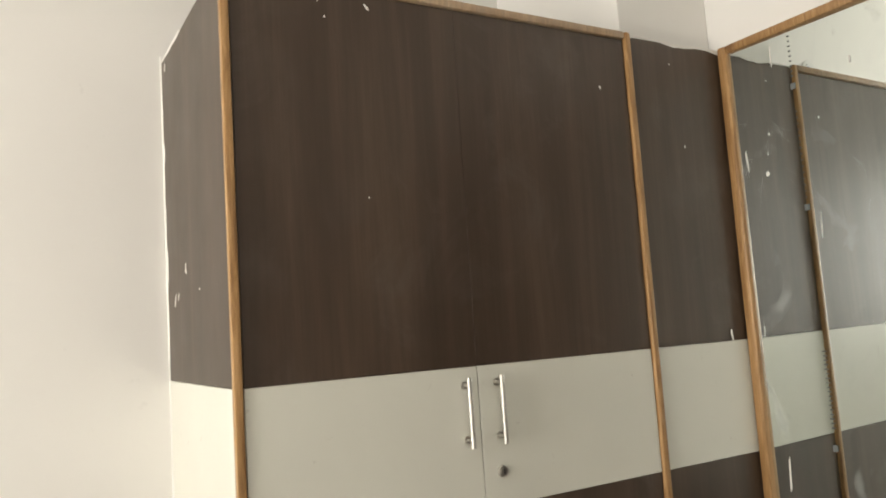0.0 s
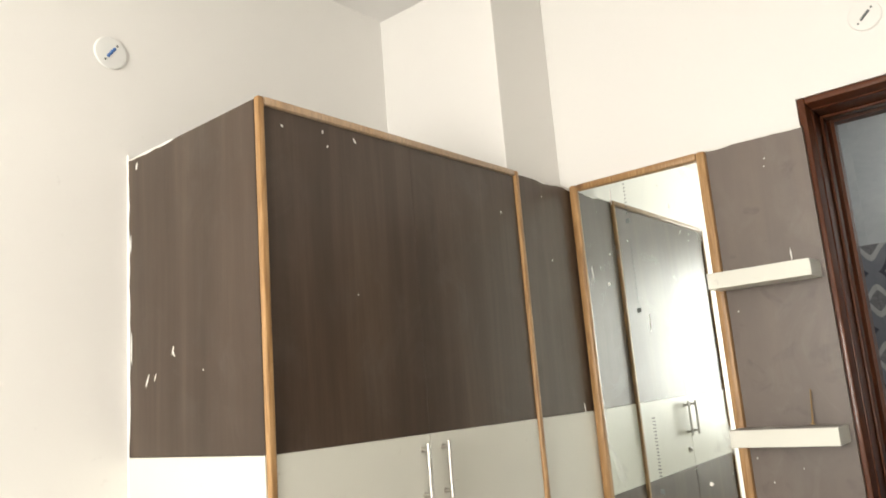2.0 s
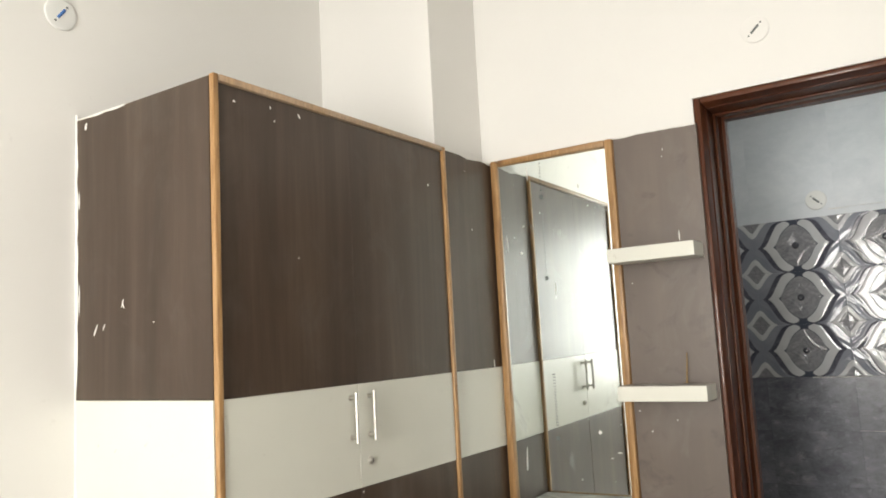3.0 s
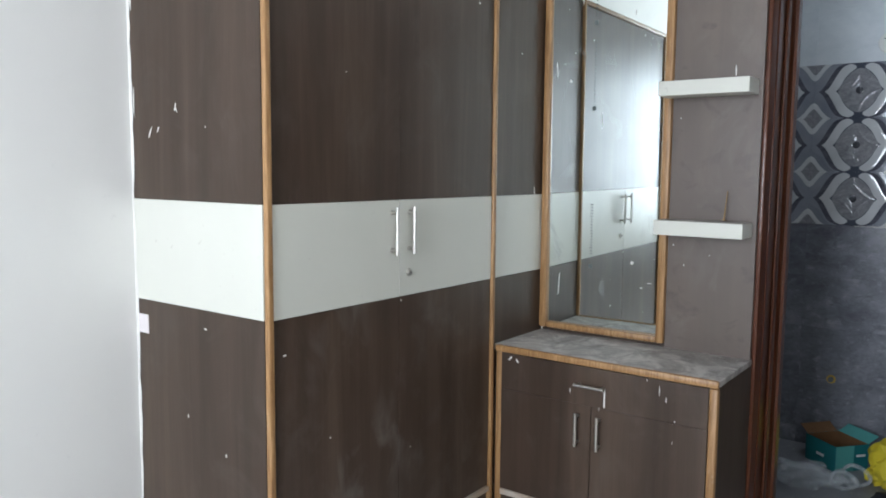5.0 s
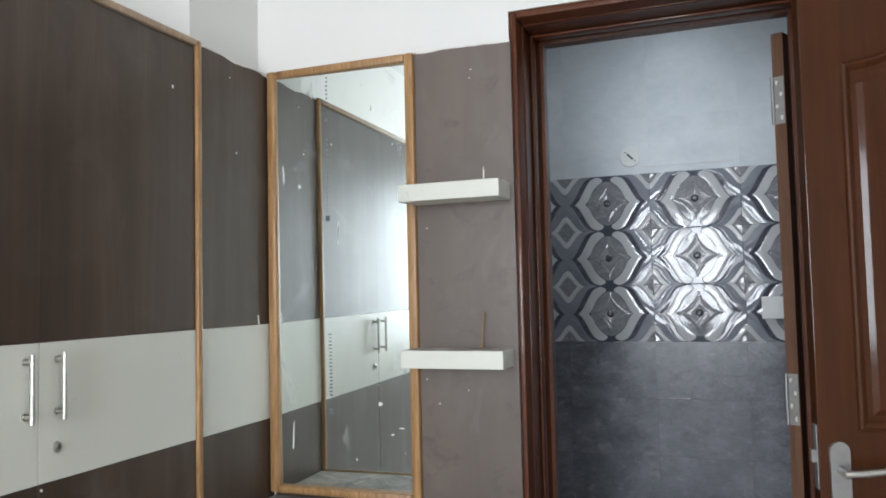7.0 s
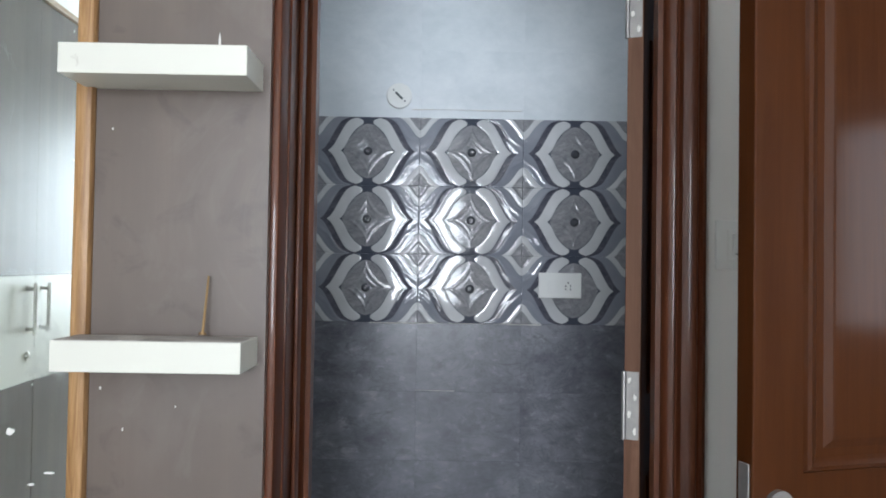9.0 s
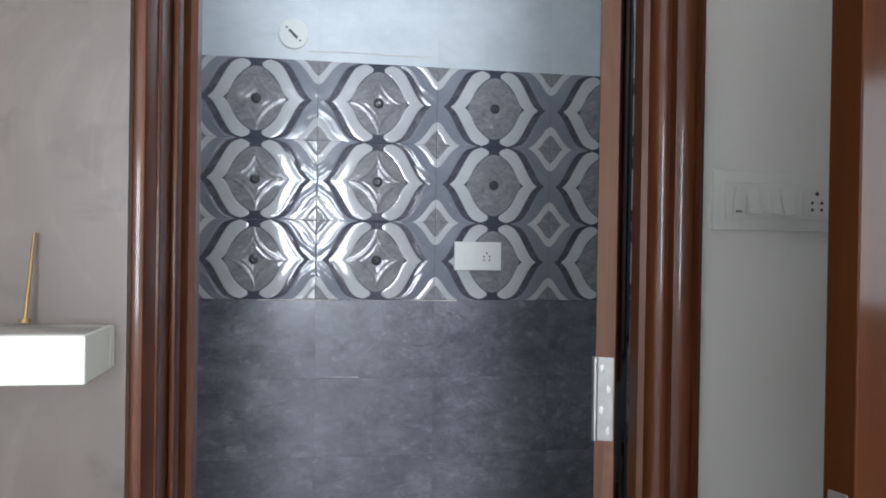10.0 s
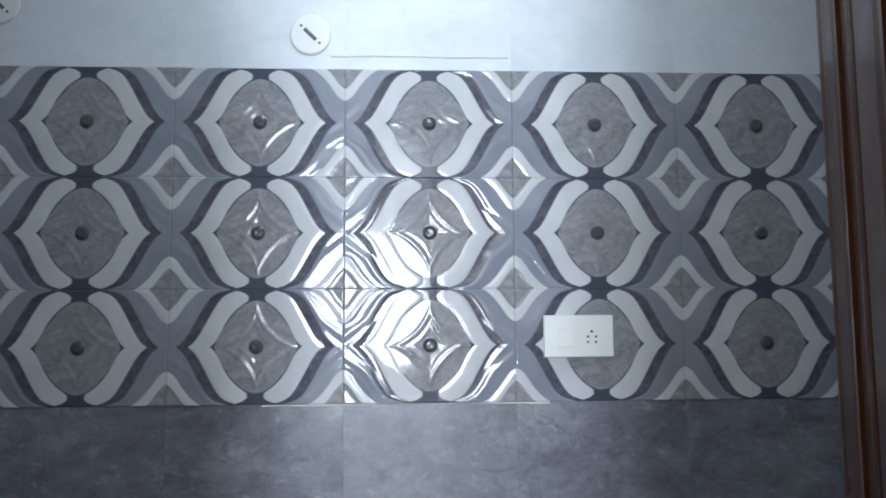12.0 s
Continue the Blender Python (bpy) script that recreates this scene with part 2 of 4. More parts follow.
WALL = paint_white("white_wall_paint")
CEILING = paint_white("white_ceiling_paint", (0.80, 0.79, 0.77))
PUTTY = plain("white_putty", (0.78, 0.76, 0.72), 0.75, 0, 60, 0.08, 0.3)
BROWN = laminate_dark("brown_wood_laminate", 0.55)
SIDE = laminate_dark("dull_side_laminate", 0.6, 0.1, 0.55)
HANDLED = laminate_dark("finger_smeared_laminate", 0.9, 0.55)
DUST_SHEEN = laminate_dark("dusty_sheen_laminate", 1.8, 0.4)
CREAM = laminate_cream("cream_laminate")
TEAK = wood_trim("teak_beading")
WORN_TEAK = wood_trim("patchy_worn_beading", 0.55)
DUSTY_TEAK = wood_trim("dust_covered_beading", 1.35)
FRAME = varnish("red_brown_varnish", (0.072, 0.0210, 0.0085), (0.122, 0.0385, 0.0155), 0.28, 0.12, 0.26, 0.09)
EDGE = varnish("worn_door_edge", (0.115, 0.055, 0.032), (0.20, 0.105, 0.065), 0.45, 0.3, 0.0)
LEAF = varnish("brown_door_varnish", (0.044, 0.0130, 0.0033), (0.064, 0.0195, 0.0055), 0.36, 0.02, 0.40, 0.11, 0.05)
SLATE = slate_tile("slate_grey_tile", (0.120, 0.122, 0.146), (0.200, 0.203, 0.230), (0.300, 0.304, 0.330))
PALE = slate_tile("pale_grey_tile", (0.60, 0.64, 0.66), (0.67, 0.70, 0.72), (0.73, 0.755, 0.77), 0.36, 0.05)
RELIEF = relief_tile_material("relief_tile_glaze")
GROUT = plain("grey_grout", (0.36, 0.37, 0.39), 0.85, 0, 80)
COUNTER = counter_dusty("dusty_brown_counter")
FLOOR = floor_dusty("dusty_floor_tile", (0.52, 0.50, 0.47))
BATH_FLOOR = floor_dusty("dusty_bathroom_floor", (0.27, 0.27, 0.28))
MIRROR = mirror_glass("mirror_silver")
STEEL = plain("brushed_steel", (0.62, 0.60, 0.56), 0.34, 1.0, 90, 0.08, 0.0)
WORN_STEEL = plain("painted_over_steel", (0.33, 0.32, 0.31), 0.40, 0.75, 45, 0.25, 0.3)
CHROME = plain("chrome", (0.72, 0.72, 0.72), 0.12, 1.0, 40, 0.05, 0.02)
BRASS = plain("dull_brass", (0.30, 0.19, 0.085), 0.5, 0.7, 60, 0.15, 0.1)
PLASTIC = plain("white_plastic", (0.76, 0.76, 0.73), 0.35, 0, 30, 0.03, 0.02)
BLACK = plain("black_rubber", (0.018, 0.018, 0.02), 0.5, 0, 40, 0.2, 0.1)
INK = plain("grey_ink", (0.13, 0.145, 0.14), 0.6, 0, 90, 0.2, 0.02)
BLUE_INK = plain("blue_print", (0.05, 0.16, 0.42), 0.5, 0, 60, 0.1, 0.02)
TEAL = plain("teal_card", (0.012, 0.155, 0.165), 0.6, 0, 25, 0.15, 0.1)
TEAL_LIGHT = plain("light_teal_card", (0.10, 0.36, 0.33), 0.6, 0, 25, 0.12, 0.1)
CARD = plain("brown_card", (0.20, 0.10, 0.04), 0.8, 0, 40, 0.15, 0.15)
YELLOW = plain("yellow_plastic", (0.72, 0.58, 0.03), 0.45, 0, 18, 0.14, 0.4)
OCHRE = plain("yellow_pipe_seal", (0.50, 0.33, 0.06), 0.5, 0, 50, 0.2, 0.2)
PAPER = plain("pale_paper", (0.72, 0.66, 0.66), 0.8, 0, 60, 0.06, 0.1)
BAG = thin_plastic("clear_plastic_film")
GROUND = plain("earth_ground", (0.22, 0.19, 0.15), 0.9, 0, 3, 0.3, 0.3)


# ---- building blocks ----
def box(bm, lo, hi, bevel=0.0):
    lo, hi = Vector(lo), Vector(hi)
    made = bmesh.ops.create_cube(bm, size=1.0, matrix=Matrix.Translation((lo + hi) / 2) @ Matrix.Diagonal((*(hi - lo), 1)))
    if bevel:
        edges = {e for v in made["verts"] for e in v.link_edges}
        bmesh.ops.bevel(bm, geom=list(edges), offset=bevel, segments=2, profile=0.5, affect="EDGES")
    return bm


def boxes(*spans, bevel=0.0):
    bm = bmesh.new()
    for lo, hi in spans:
        box(bm, lo, hi, bevel)
    return bm


def rod(a, b, r, seg=14, bm=None, r2=None):
    bm = bm or bmesh.new()
    a, b = Vector(a), Vector(b)
    turn = (b - a).to_track_quat("Z", "Y").to_matrix().to_4x4()
    bmesh.ops.create_cone(bm, cap_ends=True, segments=seg, radius1=r, radius2=r if r2 is None else r2, depth=(b - a).length,
                          matrix=Matrix.Translation((a + b) / 2) @ turn)
    return bm


def disc(centre, normal, r, thick, seg=36):
    """A round plate with a softened rim."""
    bm = bmesh.new()
    turn = Vector(normal).to_track_quat("Z", "Y").to_matrix().to_4x4()
    m = Matrix.Translation(centre) @ turn
    rings = []
    for rr, h in ((r, 0), (r, thick * 0.6), (r * 0.96, thick * 0.93), (r * 0.9, thick), (r * 0.5, thick * 1.05)):
        rings.append([bm.verts.new(m @ Vector((rr * math.cos(2 * math.pi * i / seg), rr * math.sin(2 * math.pi * i / seg), h))) for i in range(seg)])
    for p, q in zip(rings, rings[1:]):
        for i in range(seg):
            bm.faces.new((p[i], p[(i + 1) % seg], q[(i + 1) % seg], q[i]))
    bm.faces.new(rings[-1])
    return bm


def finish(name, bm, mat, smooth=False):
    bmesh.ops.recalc_face_normals(bm, faces=bm.faces)
    if smooth:
        for e in bm.edges:
            e.smooth = len(e.link_faces) == 2 and e.calc_face_angle(0.0) < radians(38)
    me = bpy.data.meshes.new(name)
    bm.to_mesh(me)
    bm.free()
    me.materials.append(mat)
    if smooth:
        me.polygons.foreach_set("use_smooth", [True] * len(me.polygons))
    return new(name, me)


def thing(name, base, label, category, group="", kind=""):
    ob = new(name)
    ob.empty_display_size = 0.05
    ob.location = base
    return tagged(ob, label, category, group, kind)


def adopt(ob, parent):
    """Hang a mesh built in world coordinates under its thing or part."""
    ob.parent = parent
    if not parent.parent:
        ob.matrix_parent_inverse = Matrix.Translation(-parent.location)
    return ob


def part(name, bm, mat, parent, label="", smooth=False):
    ob = adopt(finish(name, bm, mat, smooth), parent)
    return tagged(ob, label) if label else ob


def structure(name, bm, mat, label, category="wall"):
    return tagged(finish(name, bm, mat), label, category, "", "structure")


def extrude(profile, along, start, end):
    """A moulding: the closed outline of points, each swept from start to end; along(p, s) gives the place."""
    bm = bmesh.new()
    a = [bm.verts.new(along(p, start)) for p in profile]
    b = [bm.verts.new(along(p, end)) for p in profile]
    n = len(profile)
    for i in range(n):
        bm.faces.new((a[i], a[(i + 1) % n], b[(i + 1) % n], b[i]))
    bm.faces.new(a)
    bm.faces.new(b)
    return bm


def blob(rng, place, u, v, n, su, sv, thick=0.0012, seg=11):
    """A small flat, ragged dab of dried paint lying on a surface."""
    bm = bmesh.new()
    place, u, v, n = Vector(place), Vector(u), Vector(v), Vector(n)
    rim, top = [], []
    for i in range(seg):
        a = 2 * math.pi * i / seg
        k = rng.uniform(0.6, 1.1)
        off = u * (math.cos(a) * su * k) + v * (math.sin(a) * sv * k)
        rim.append(bm.verts.new(place + off))
        top.append(bm.verts.new(place + off * 0.75 + n * thick))
    for i in range(seg):
        bm.faces.new((rim[i], rim[(i + 1) % seg], top[(i + 1) % seg], top[i]))
    bm.faces.new(top)
    return bm


# ---- the shell of the bedroom ----
T = 0.14
structure("floor", boxes(((WEST, SOUTH, -0.12), (EAST, NORTH, 0.0))), FLOOR, "dusty pale floor tiles of the bedroom", "floor")
structure("ceiling", boxes(((WEST - T, SOUTH - T, CEIL), (EAST + T, NORTH + T, CEIL + 0.12))), CEILING, "plain white painted ceiling of the bedroom", "ceiling")
structure("wall_north", boxes(((WEST, NORTH, -0.12), (1.48, NORTH + T, CEIL))), WALL, "white painted wall behind the wardrobe")
structure("pillar", boxes(((1.48, 1.65, -0.12), (INNER_EAST, NORTH + T, CEIL)), bevel=0.003), WALL, "white painted corner pillar above the wardrobe", "pillar")
ENT_X0, ENT_X1, ENT_TOP = 0.96, 1.765, 2.075
structure("wall_south", boxes(
    ((WEST, SOUTH - T, -0.12), (ENT_X0, SOUTH, CEIL)), ((ENT_X1, SOUTH - T, -0.12), (EAST, SOUTH, CEIL)),
    ((ENT_X0, SOUTH - T, ENT_TOP), (ENT_X1, SOUTH, CEIL))), WALL, "white painted wall with the open entrance doorway")
HX0, HX1, HY0 = -2.2, EAST, -2.7
structure("hall_floor", boxes(((HX0, HY0, -0.12), (HX1, SOUTH, -0.002))), FLOOR, "dusty pale floor tiles of the hall", "floor")
structure("hall_ceiling", boxes(((HX0, HY0 - T, CEIL), (HX1, SOUTH - T, CEIL + 0.12))), CEILING, "plain white painted ceiling of the hall", "ceiling")
structure("wall_hall_south", boxes(
    ((HX0, HY0 - T, -0.12), (-0.10, HY0, CEIL)), ((0.85, HY0 - T, -0.12), (HX1, HY0, CEIL)),
    ((-0.10, HY0 - T, -0.12), (0.85, HY0, 1.00)), ((-0.10, HY0 - T, 2.00), (0.85, HY0, CEIL))), WALL, "white painted hall wall with a window opening")
structure("wall_hall_west", boxes(((HX0 - T, HY0 - T, -0.12), (HX0, SOUTH - T, CEIL))), WALL, "plain white painted hall wall")
structure("wall_west", boxes(
    ((WEST - T, SOUTH - T, -0.12), (WEST, WIN_Y0, CEIL)), ((WEST - T, WIN_Y1, -0.12), (WEST, NORTH + T, CEIL)),
    ((WEST - T, WIN_Y0, -0.12), (WEST, WIN_Y1, WIN_Z0)), ((WEST - T, WIN_Y0, WIN_Z1), (WEST, WIN_Y1, CEIL))), WALL, "white painted wall with the window opening")
DOOR_Y0, DOOR_Y1, DOOR_TOP, HEAD = 0.014, 0.745, 2.105, 0.095
structure("wall_east", boxes(
    ((INNER_EAST, 0.787, -0.30), (2.0605, 2.40, CEIL)), ((2.0605, DOOR_Y1 + HEAD - 0.004, -0.30), (EAST + T, 2.40, CEIL)),
    ((EAST, -2.84, -0.30), (EAST + T, DOOR_Y0 - HEAD + 0.004, CEIL)),
    ((INNER_EAST, DOOR_Y0 - HEAD + 0.004, 2.1302), (2.0605, 0.787, CEIL)),
    ((2.0605, DOOR_Y0 - HEAD + 0.004, DOOR_TOP + HEAD - 0.004), (EAST + T, DOOR_Y1 + HEAD - 0.004, CEIL))), WALL, "white painted wall with the bathroom doorway")
structure("threshold", boxes(((EAST, DOOR_Y0 - HEAD, -0.30), (EAST + T, DOOR_Y1 + HEAD, 0.004)), bevel=0.003), BATH_FLOOR, "dusty stone threshold under the bathroom door frame", "threshold")
structure("ground", boxes(((-400, -400, -3.2), (400, 400, -3.1))), GROUND, "bare earth outside the house", "ground")

# door frame of the bathroom, moulded
PROFILE = [(0.042, 2.232), (0.042, 2.148), (0, 2.148), (0, 2.104), (0.010, 2.100), (0.010, 2.096), (0.014, 2.084), (0.020, 2.078), (0.032, 2.076), (0.036, 2.084), (0.041, 2.084),
           (0.045, 2.070), (0.058, 2.063), (0.074, 2.062), (0.078, 2.070), (0.083, 2.070), (0.087, 2.063), (0.095, 2.068), (0.095, 2.232)]
door_frame = thing("door_frame", (2.15, 0.39, 0.0), "red-brown varnished wooden bathroom door frame, moulded and scuffed", "door frame", "", "structure")
part("jamb", extrude(PROFILE, lambda p, s: (p[1], DOOR_Y1 + p[0], s), 0.004, DOOR_TOP + HEAD), FRAME, door_frame, "", True)
part("jamb", extrude([(0.060, 2.232), (0.060, 2.138), (0, 2.138)] + PROFILE[3:], lambda p, s: (p[1], DOOR_Y0 - p[0], s), 0.004, DOOR_TOP + HEAD), FRAME, door_frame, "", True)
part("head", extrude([(w, x - 0.002) for w, x in PROFILE], lambda p, s: (p[1], s, DOOR_TOP + p[0]), DOOR_Y0 - HEAD + 0.001, DOOR_Y1 + HEAD - 0.001), FRAME, door_frame, "", True)

# lining of the deep reveal in front of the frame, with beads
part("side_lining", boxes(((1.832, 0.764, 0.004), (2.0605, 0.7865, 2.1300)), bevel=0.005), FRAME, door_frame, "", True)
part("top_lining", boxes(((1.833, DOOR_Y0 - HEAD + 0.005, 2.1085), (2.0605, 0.7635, 2.1298)), bevel=0.005), FRAME, door_frame, "", True)
for x0, x1, h in ((1.900, 1.922, 0.004), (2.000, 2.040, 0.009)):
    part("bead", boxes(((x0, 0.7642 - h, 0.004), (x1, 0.7642, 2.1082)), bevel=0.0035), FRAME, door_frame, "", True)
    part("bead", boxes(((x0, DOOR_Y0 - HEAD + 0.006, 2.1087 - h), (x1, 0.764 - h, 2.1087)), bevel=0.0035), FRAME, door_frame, "", True)

# ---- the shell of the bathroom ----
BX0, BX1, BY0, BY1, BZ0, BZ1 = EAST + T, 3.590, -1.00, 1.80, -0.17, 2.75
structure("bathroom_floor", boxes(((BX0, BY0, BZ0 - 0.12), (BX1 + 0.1, BY1, BZ0))), BATH_FLOOR, "dusty grey bathroom floor, one step down", "floor")
structure("bathroom_ceiling", boxes(((BX0, BY0 - 0.1, BZ1), (BX1 + 0.12, BY1 + 0.12, BZ1 + 0.1))), CEILING, "white painted bathroom ceiling", "ceiling")
tile_wall = structure("wall_bathroom_east", boxes(((BX1 + 0.007, BY0 - 0.1, BZ0), (BX1 + 0.12, BY1 + 0.1, BZ1))), GROUT, "tiled bathroom wall with a patterned relief band")
structure("wall_bathroom_north", boxes(((BX0, BY1, BZ0), (BX1 + 0.005, BY1 + 0.1, BZ1))), SLATE, "slate grey tiled side wall of the bathroom")
structure("wall_bathroom_south", boxes(((BX0, BY0 - 0.1, BZ0), (BX1 + 0.005, BY0, BZ1))), SLATE, "slate grey tiled side wall of the bathroom")
# unseen disc, added under the ceiling to go with the fill lamp
fill_disc = thing("fill_lamp_disc", (2.86, 0.42, BZ1), "flat white round disc added above the bathroom fill lamp", "ceiling light")
part("disc_body", disc((2.86, 0.42, BZ1), (0, 0, -1), 0.17, 0.035), PLASTIC, fill_disc, "", True)

rng = random.Random(11)

# ---- wardrobe ----
WX0, WX1, WX2, WY, WTOP = 0.40, 1.452, 1.808, 1.60, 2.033
BAND0, BAND1, KICK = 0.918, 1.218, 0.125
wardrobe = thing("wardrobe", ((WX0 + WX1) / 2, 1.9, 0.0), "built-in brown laminate wardrobe with a cream band and teak beading", "wardrobe")
part("body", boxes(((WX0 + 0.012, WY + 0.022, 0.0), (WX1, NORTH - 0.001, WTOP - 0.006))), BROWN, wardrobe)
side = part("side_panel", boxes(((WX0, WY + 0.014, 0.0), (WX0 + 0.011, NORTH - 0.002, BAND0 - 0.001))), BROWN, wardrobe)
part("side_panel", boxes(((WX0, WY + 0.014, BAND1 + 0.001), (WX0 + 0.011, NORTH - 0.002, WTOP))), BROWN, wardrobe)
part("side_band", boxes(((WX0 - 0.001, WY + 0.014, BAND0), (WX0 + 0.011, NORTH - 0.002, BAND1)), bevel=0.0008), CREAM, wardrobe, "cream laminate band")
SEAM = 0.922


def cupboard_door(x0, x1, hx, parent, lock_x=None):
    door = part("door", boxes(((x0, WY, KICK + 0.012), (x1, WY + 0.020, BAND0 - 0.0012)), bevel=0.0008), HANDLED, parent, "brown laminate smeared with dusty finger marks")
    part("upper_panel", boxes(((x0 - (0.0009 if lock_x else 0), WY, BAND1 + 0.0008), (x1 + (0 if lock_x else 0.0009), WY + 0.020, WTOP - 0.017)), bevel=0.0002), BROWN, door)
    part("band", boxes(((x0, WY - 0.001, BAND0), (x1, WY + 0.020, BAND1)), bevel=0.0008), CREAM, door, "cream laminate band")
    bm = rod((hx, WY - 0.024, 1.050), (hx, WY - 0.024, 1.196), 0.0058)
    for z in (1.066, 1.180):
        rod((hx, WY - 0.001, z), (hx, WY - 0.024, z), 0.0045, 12, bm)
        rod((hx, WY - 0.001, z), (hx, WY - 0.004, z), 0.008, 14, bm)
    part("handle", bm, STEEL, door, "brushed steel bar handle", True)
    if lock_x:
        bm = disc((lock_x, WY - 0.001, 0.990), (0, -1, 0), 0.0125, 0.006, 24)
        rod((lock_x, WY - 0.006, 0.990), (lock_x, WY - 0.010, 0.990), 0.0075, 18, bm)
        part("lock", bm, STEEL, door, "round steel lock")
        part("keyhole", boxes(((lock_x - 0.001, WY - 0.0112, 0.985), (lock_x + 0.001, WY - 0.0098, 0.995))), BLACK, door)
    return door


cupboard_door(WX0 + 0.018, SEAM - 0.0012, 0.886, wardrobe)
cupboard_door(SEAM + 0.0012, 1.4370, 0.969, wardrobe, 0.968)
part("corner_beading", boxes(((WX0 - 0.002, WY - 0.008, 0.0), (WX0 + 0.015, WY + 0.010, WTOP + 0.0035)), bevel=0.003), TEAK, wardrobe, "teak corner beading", True)
part("beading", boxes(((1.4400, WY - 0.010, 0.0), (1.4590, WY + 0.018, WTOP + 0.004)), bevel=0.005), TEAK, wardrobe, "upright teak beading", True)
part("top_beading", boxes(((WX0 + 0.0165, WY - 0.010, WTOP - 0.015), (1.4380, WY + 0.020, WTOP + 0.004)), bevel=0.004), WORN_TEAK, wardrobe, "teak top beading with pale worn patches", True)
part("bottom_beading", boxes(((WX0 + 0.0165, WY - 0.010, KICK - 0.010), (1.4380, WY + 0.020, KICK + 0.010)), bevel=0.005), DUSTY_TEAK, wardrobe, "paint-stained bottom beading", True)
part("kick_board", boxes(((WX0 + 0.0165, WY + 0.006, 0.0), (1.4380, WY + 0.021, KICK - 0.011))), BROWN, wardrobe)
# fixed filler between wardrobe and mirror wall
filler = thing("filler_panel", (1.63, WY, 0.0), "narrow fixed brown laminate panel with a cream band in the corner", "panel")
part("upper_board", boxes(((1.4600, WY + 0.002, BAND1 + 0.001), (WX2 + 0.018, WY + 0.020, WTOP - 0.004))), BROWN, filler)
part("lower_board", boxes(((1.4600, WY + 0.002, 0.0), (WX2 + 0.018, WY + 0.020, BAND0 - 0.001))), BROWN, filler)
part("band", boxes(((1.4600, WY + 0.001, BAND0), (WX2 + 0.018, WY + 0.020, BAND1)), bevel=0.0008), CREAM, filler, "cream laminate band")


def ragged(points, across, out, lo, hi, step, seed):
    """A thin strip of overpainted filler along a joint, with a ragged free edge. points(s): a place on the joint."""
    r = random.Random(seed)
    bm = bmesh.new()
    across, out = Vector(across), Vector(out)
    n = max(4, int((points(1.0) - points(0.0)).length / step))
    w = (lo + hi) / 2
    rows = []
    for i in range(n + 1):
        w = min(hi, max(lo, w + r.uniform(-1, 1) * (hi - lo) * 0.35))
        p = points(i / n)
        rows.append([bm.verts.new(p + q) for q in (Vector((0, 0, 0)), across * w, out * 0.0015 + across * (w * 0.8), out * 0.0025)])
    for a, b in zip(rows, rows[1:]):
        for i in range(4):
            bm.faces.new((a[i], a[(i + 1) % 4], b[(i + 1) % 4], b[i]))
    return bm


structure("trim_side_joint", ragged(lambda s: Vector((WX0 - 0.0012, NORTH - 0.001, 0.05 + s * 2.0)), (0, -1, 0), (-1, 0, 0), 0.0005, 0.012, 0.025, 3), PUTTY, "ragged white filler along the wardrobe joint", "trim")
structure("trim_filler_top", ragged(lambda s: Vector((1.465 + s * 0.345, WY + 0.0005, WTOP - 0.001)), (0, 0, -1), (0, -1, 0), 0.002, 0.016, 0.02, 4), PUTTY, "ragged white paint along the panel top", "trim")
structure("trim_side_top", ragged(lambda s: Vector((WX0 - 0.0006, WY + 0.36 + s * 0.23, WTOP + 0.001)), (0, 0, -1), (-1, 0, 0), 0.0002, 0.006, 0.014, 5), PUTTY, "ragged white paint along the wardrobe side top", "trim")


def dabs(parent, spots, plane):
    """Dried white paint dabs: (a, z, half width, half height, lean) on a plane."""
    for a, z, su, sv, lean in spots:
        if plane == "front":
            place, u, n = (a, WY - 0.0012, z), (1, 0, 0), (0, -1, 0)
        elif plane == "side":
            place, u, n = (WX0 - 0.0012, a, z), (0, -1, 0), (-1, 0, 0)
        elif plane == "dresser":
            place, u, n = (1.4555, a, z), (0, -1, 0), (-1, 0, 0)
        elif plane == "panel":
            place, u, n = (1.8085, a, z), (0, -1, 0), (-1, 0, 0)
        else:
            place, u, n = (1.8130, a, z), (0, -1, 0), (-1, 0, 0)
        u = Vector(u)
        v = (Vector((0, 0, 1)) + u * lean).normalized()
        part("paint_splash", blob(rng, place, u, v, n, su * 0.72, sv * 0.92), PUTTY, parent, "dried white paint splash")


dabs(wardrobe, [(0.470, 1.978, 0.007, 0.004, -0.3), (0.598, 1.990, 0.003, 0.007, -0.2), (0.612, 1.955, 0.004, 0.004, 0), (0.709, 1.988, 0.006, 0.010, -0.6),
                (1.345, 1.880, 0.005, 0.006, 0), (0.690, 1.58, 0.003, 0.003, 0), (0.455, 0.82, 0.012, 0.004, 0), (0.93, 0.905, 0.005, 0.004, 0),
                (0.62, 0.55, 0.004, 0.004, 0), (0.98, 0.42, 0.003, 0.003, 0)], "front")
dabs(wardrobe, [(2.100, 1.409, 0.006, 0.022, 0.5), (2.060, 1.418, 0.004, 0.014, 0.5), (1.975, 1.478, 0.004, 0.017, 0.35), (1.97, 1.47, 0.003, 0.01, -0.4),
                (2.180, 1.500, 0.005, 0.050, 0), (2.182, 1.79, 0.004, 0.03, 0), (2.15, 2.005, 0.008, 0.014, 0.2), (1.84, 1.42, 0.003, 0.003, 0),
                (1.86, 0.865, 0.012, 0.004, 0), (1.78, 0.52, 0.004, 0.006, 0), (1.95, 0.60, 0.003, 0.008, 0), (1.62, 0.40, 0.003, 0.006, 0)], "side")
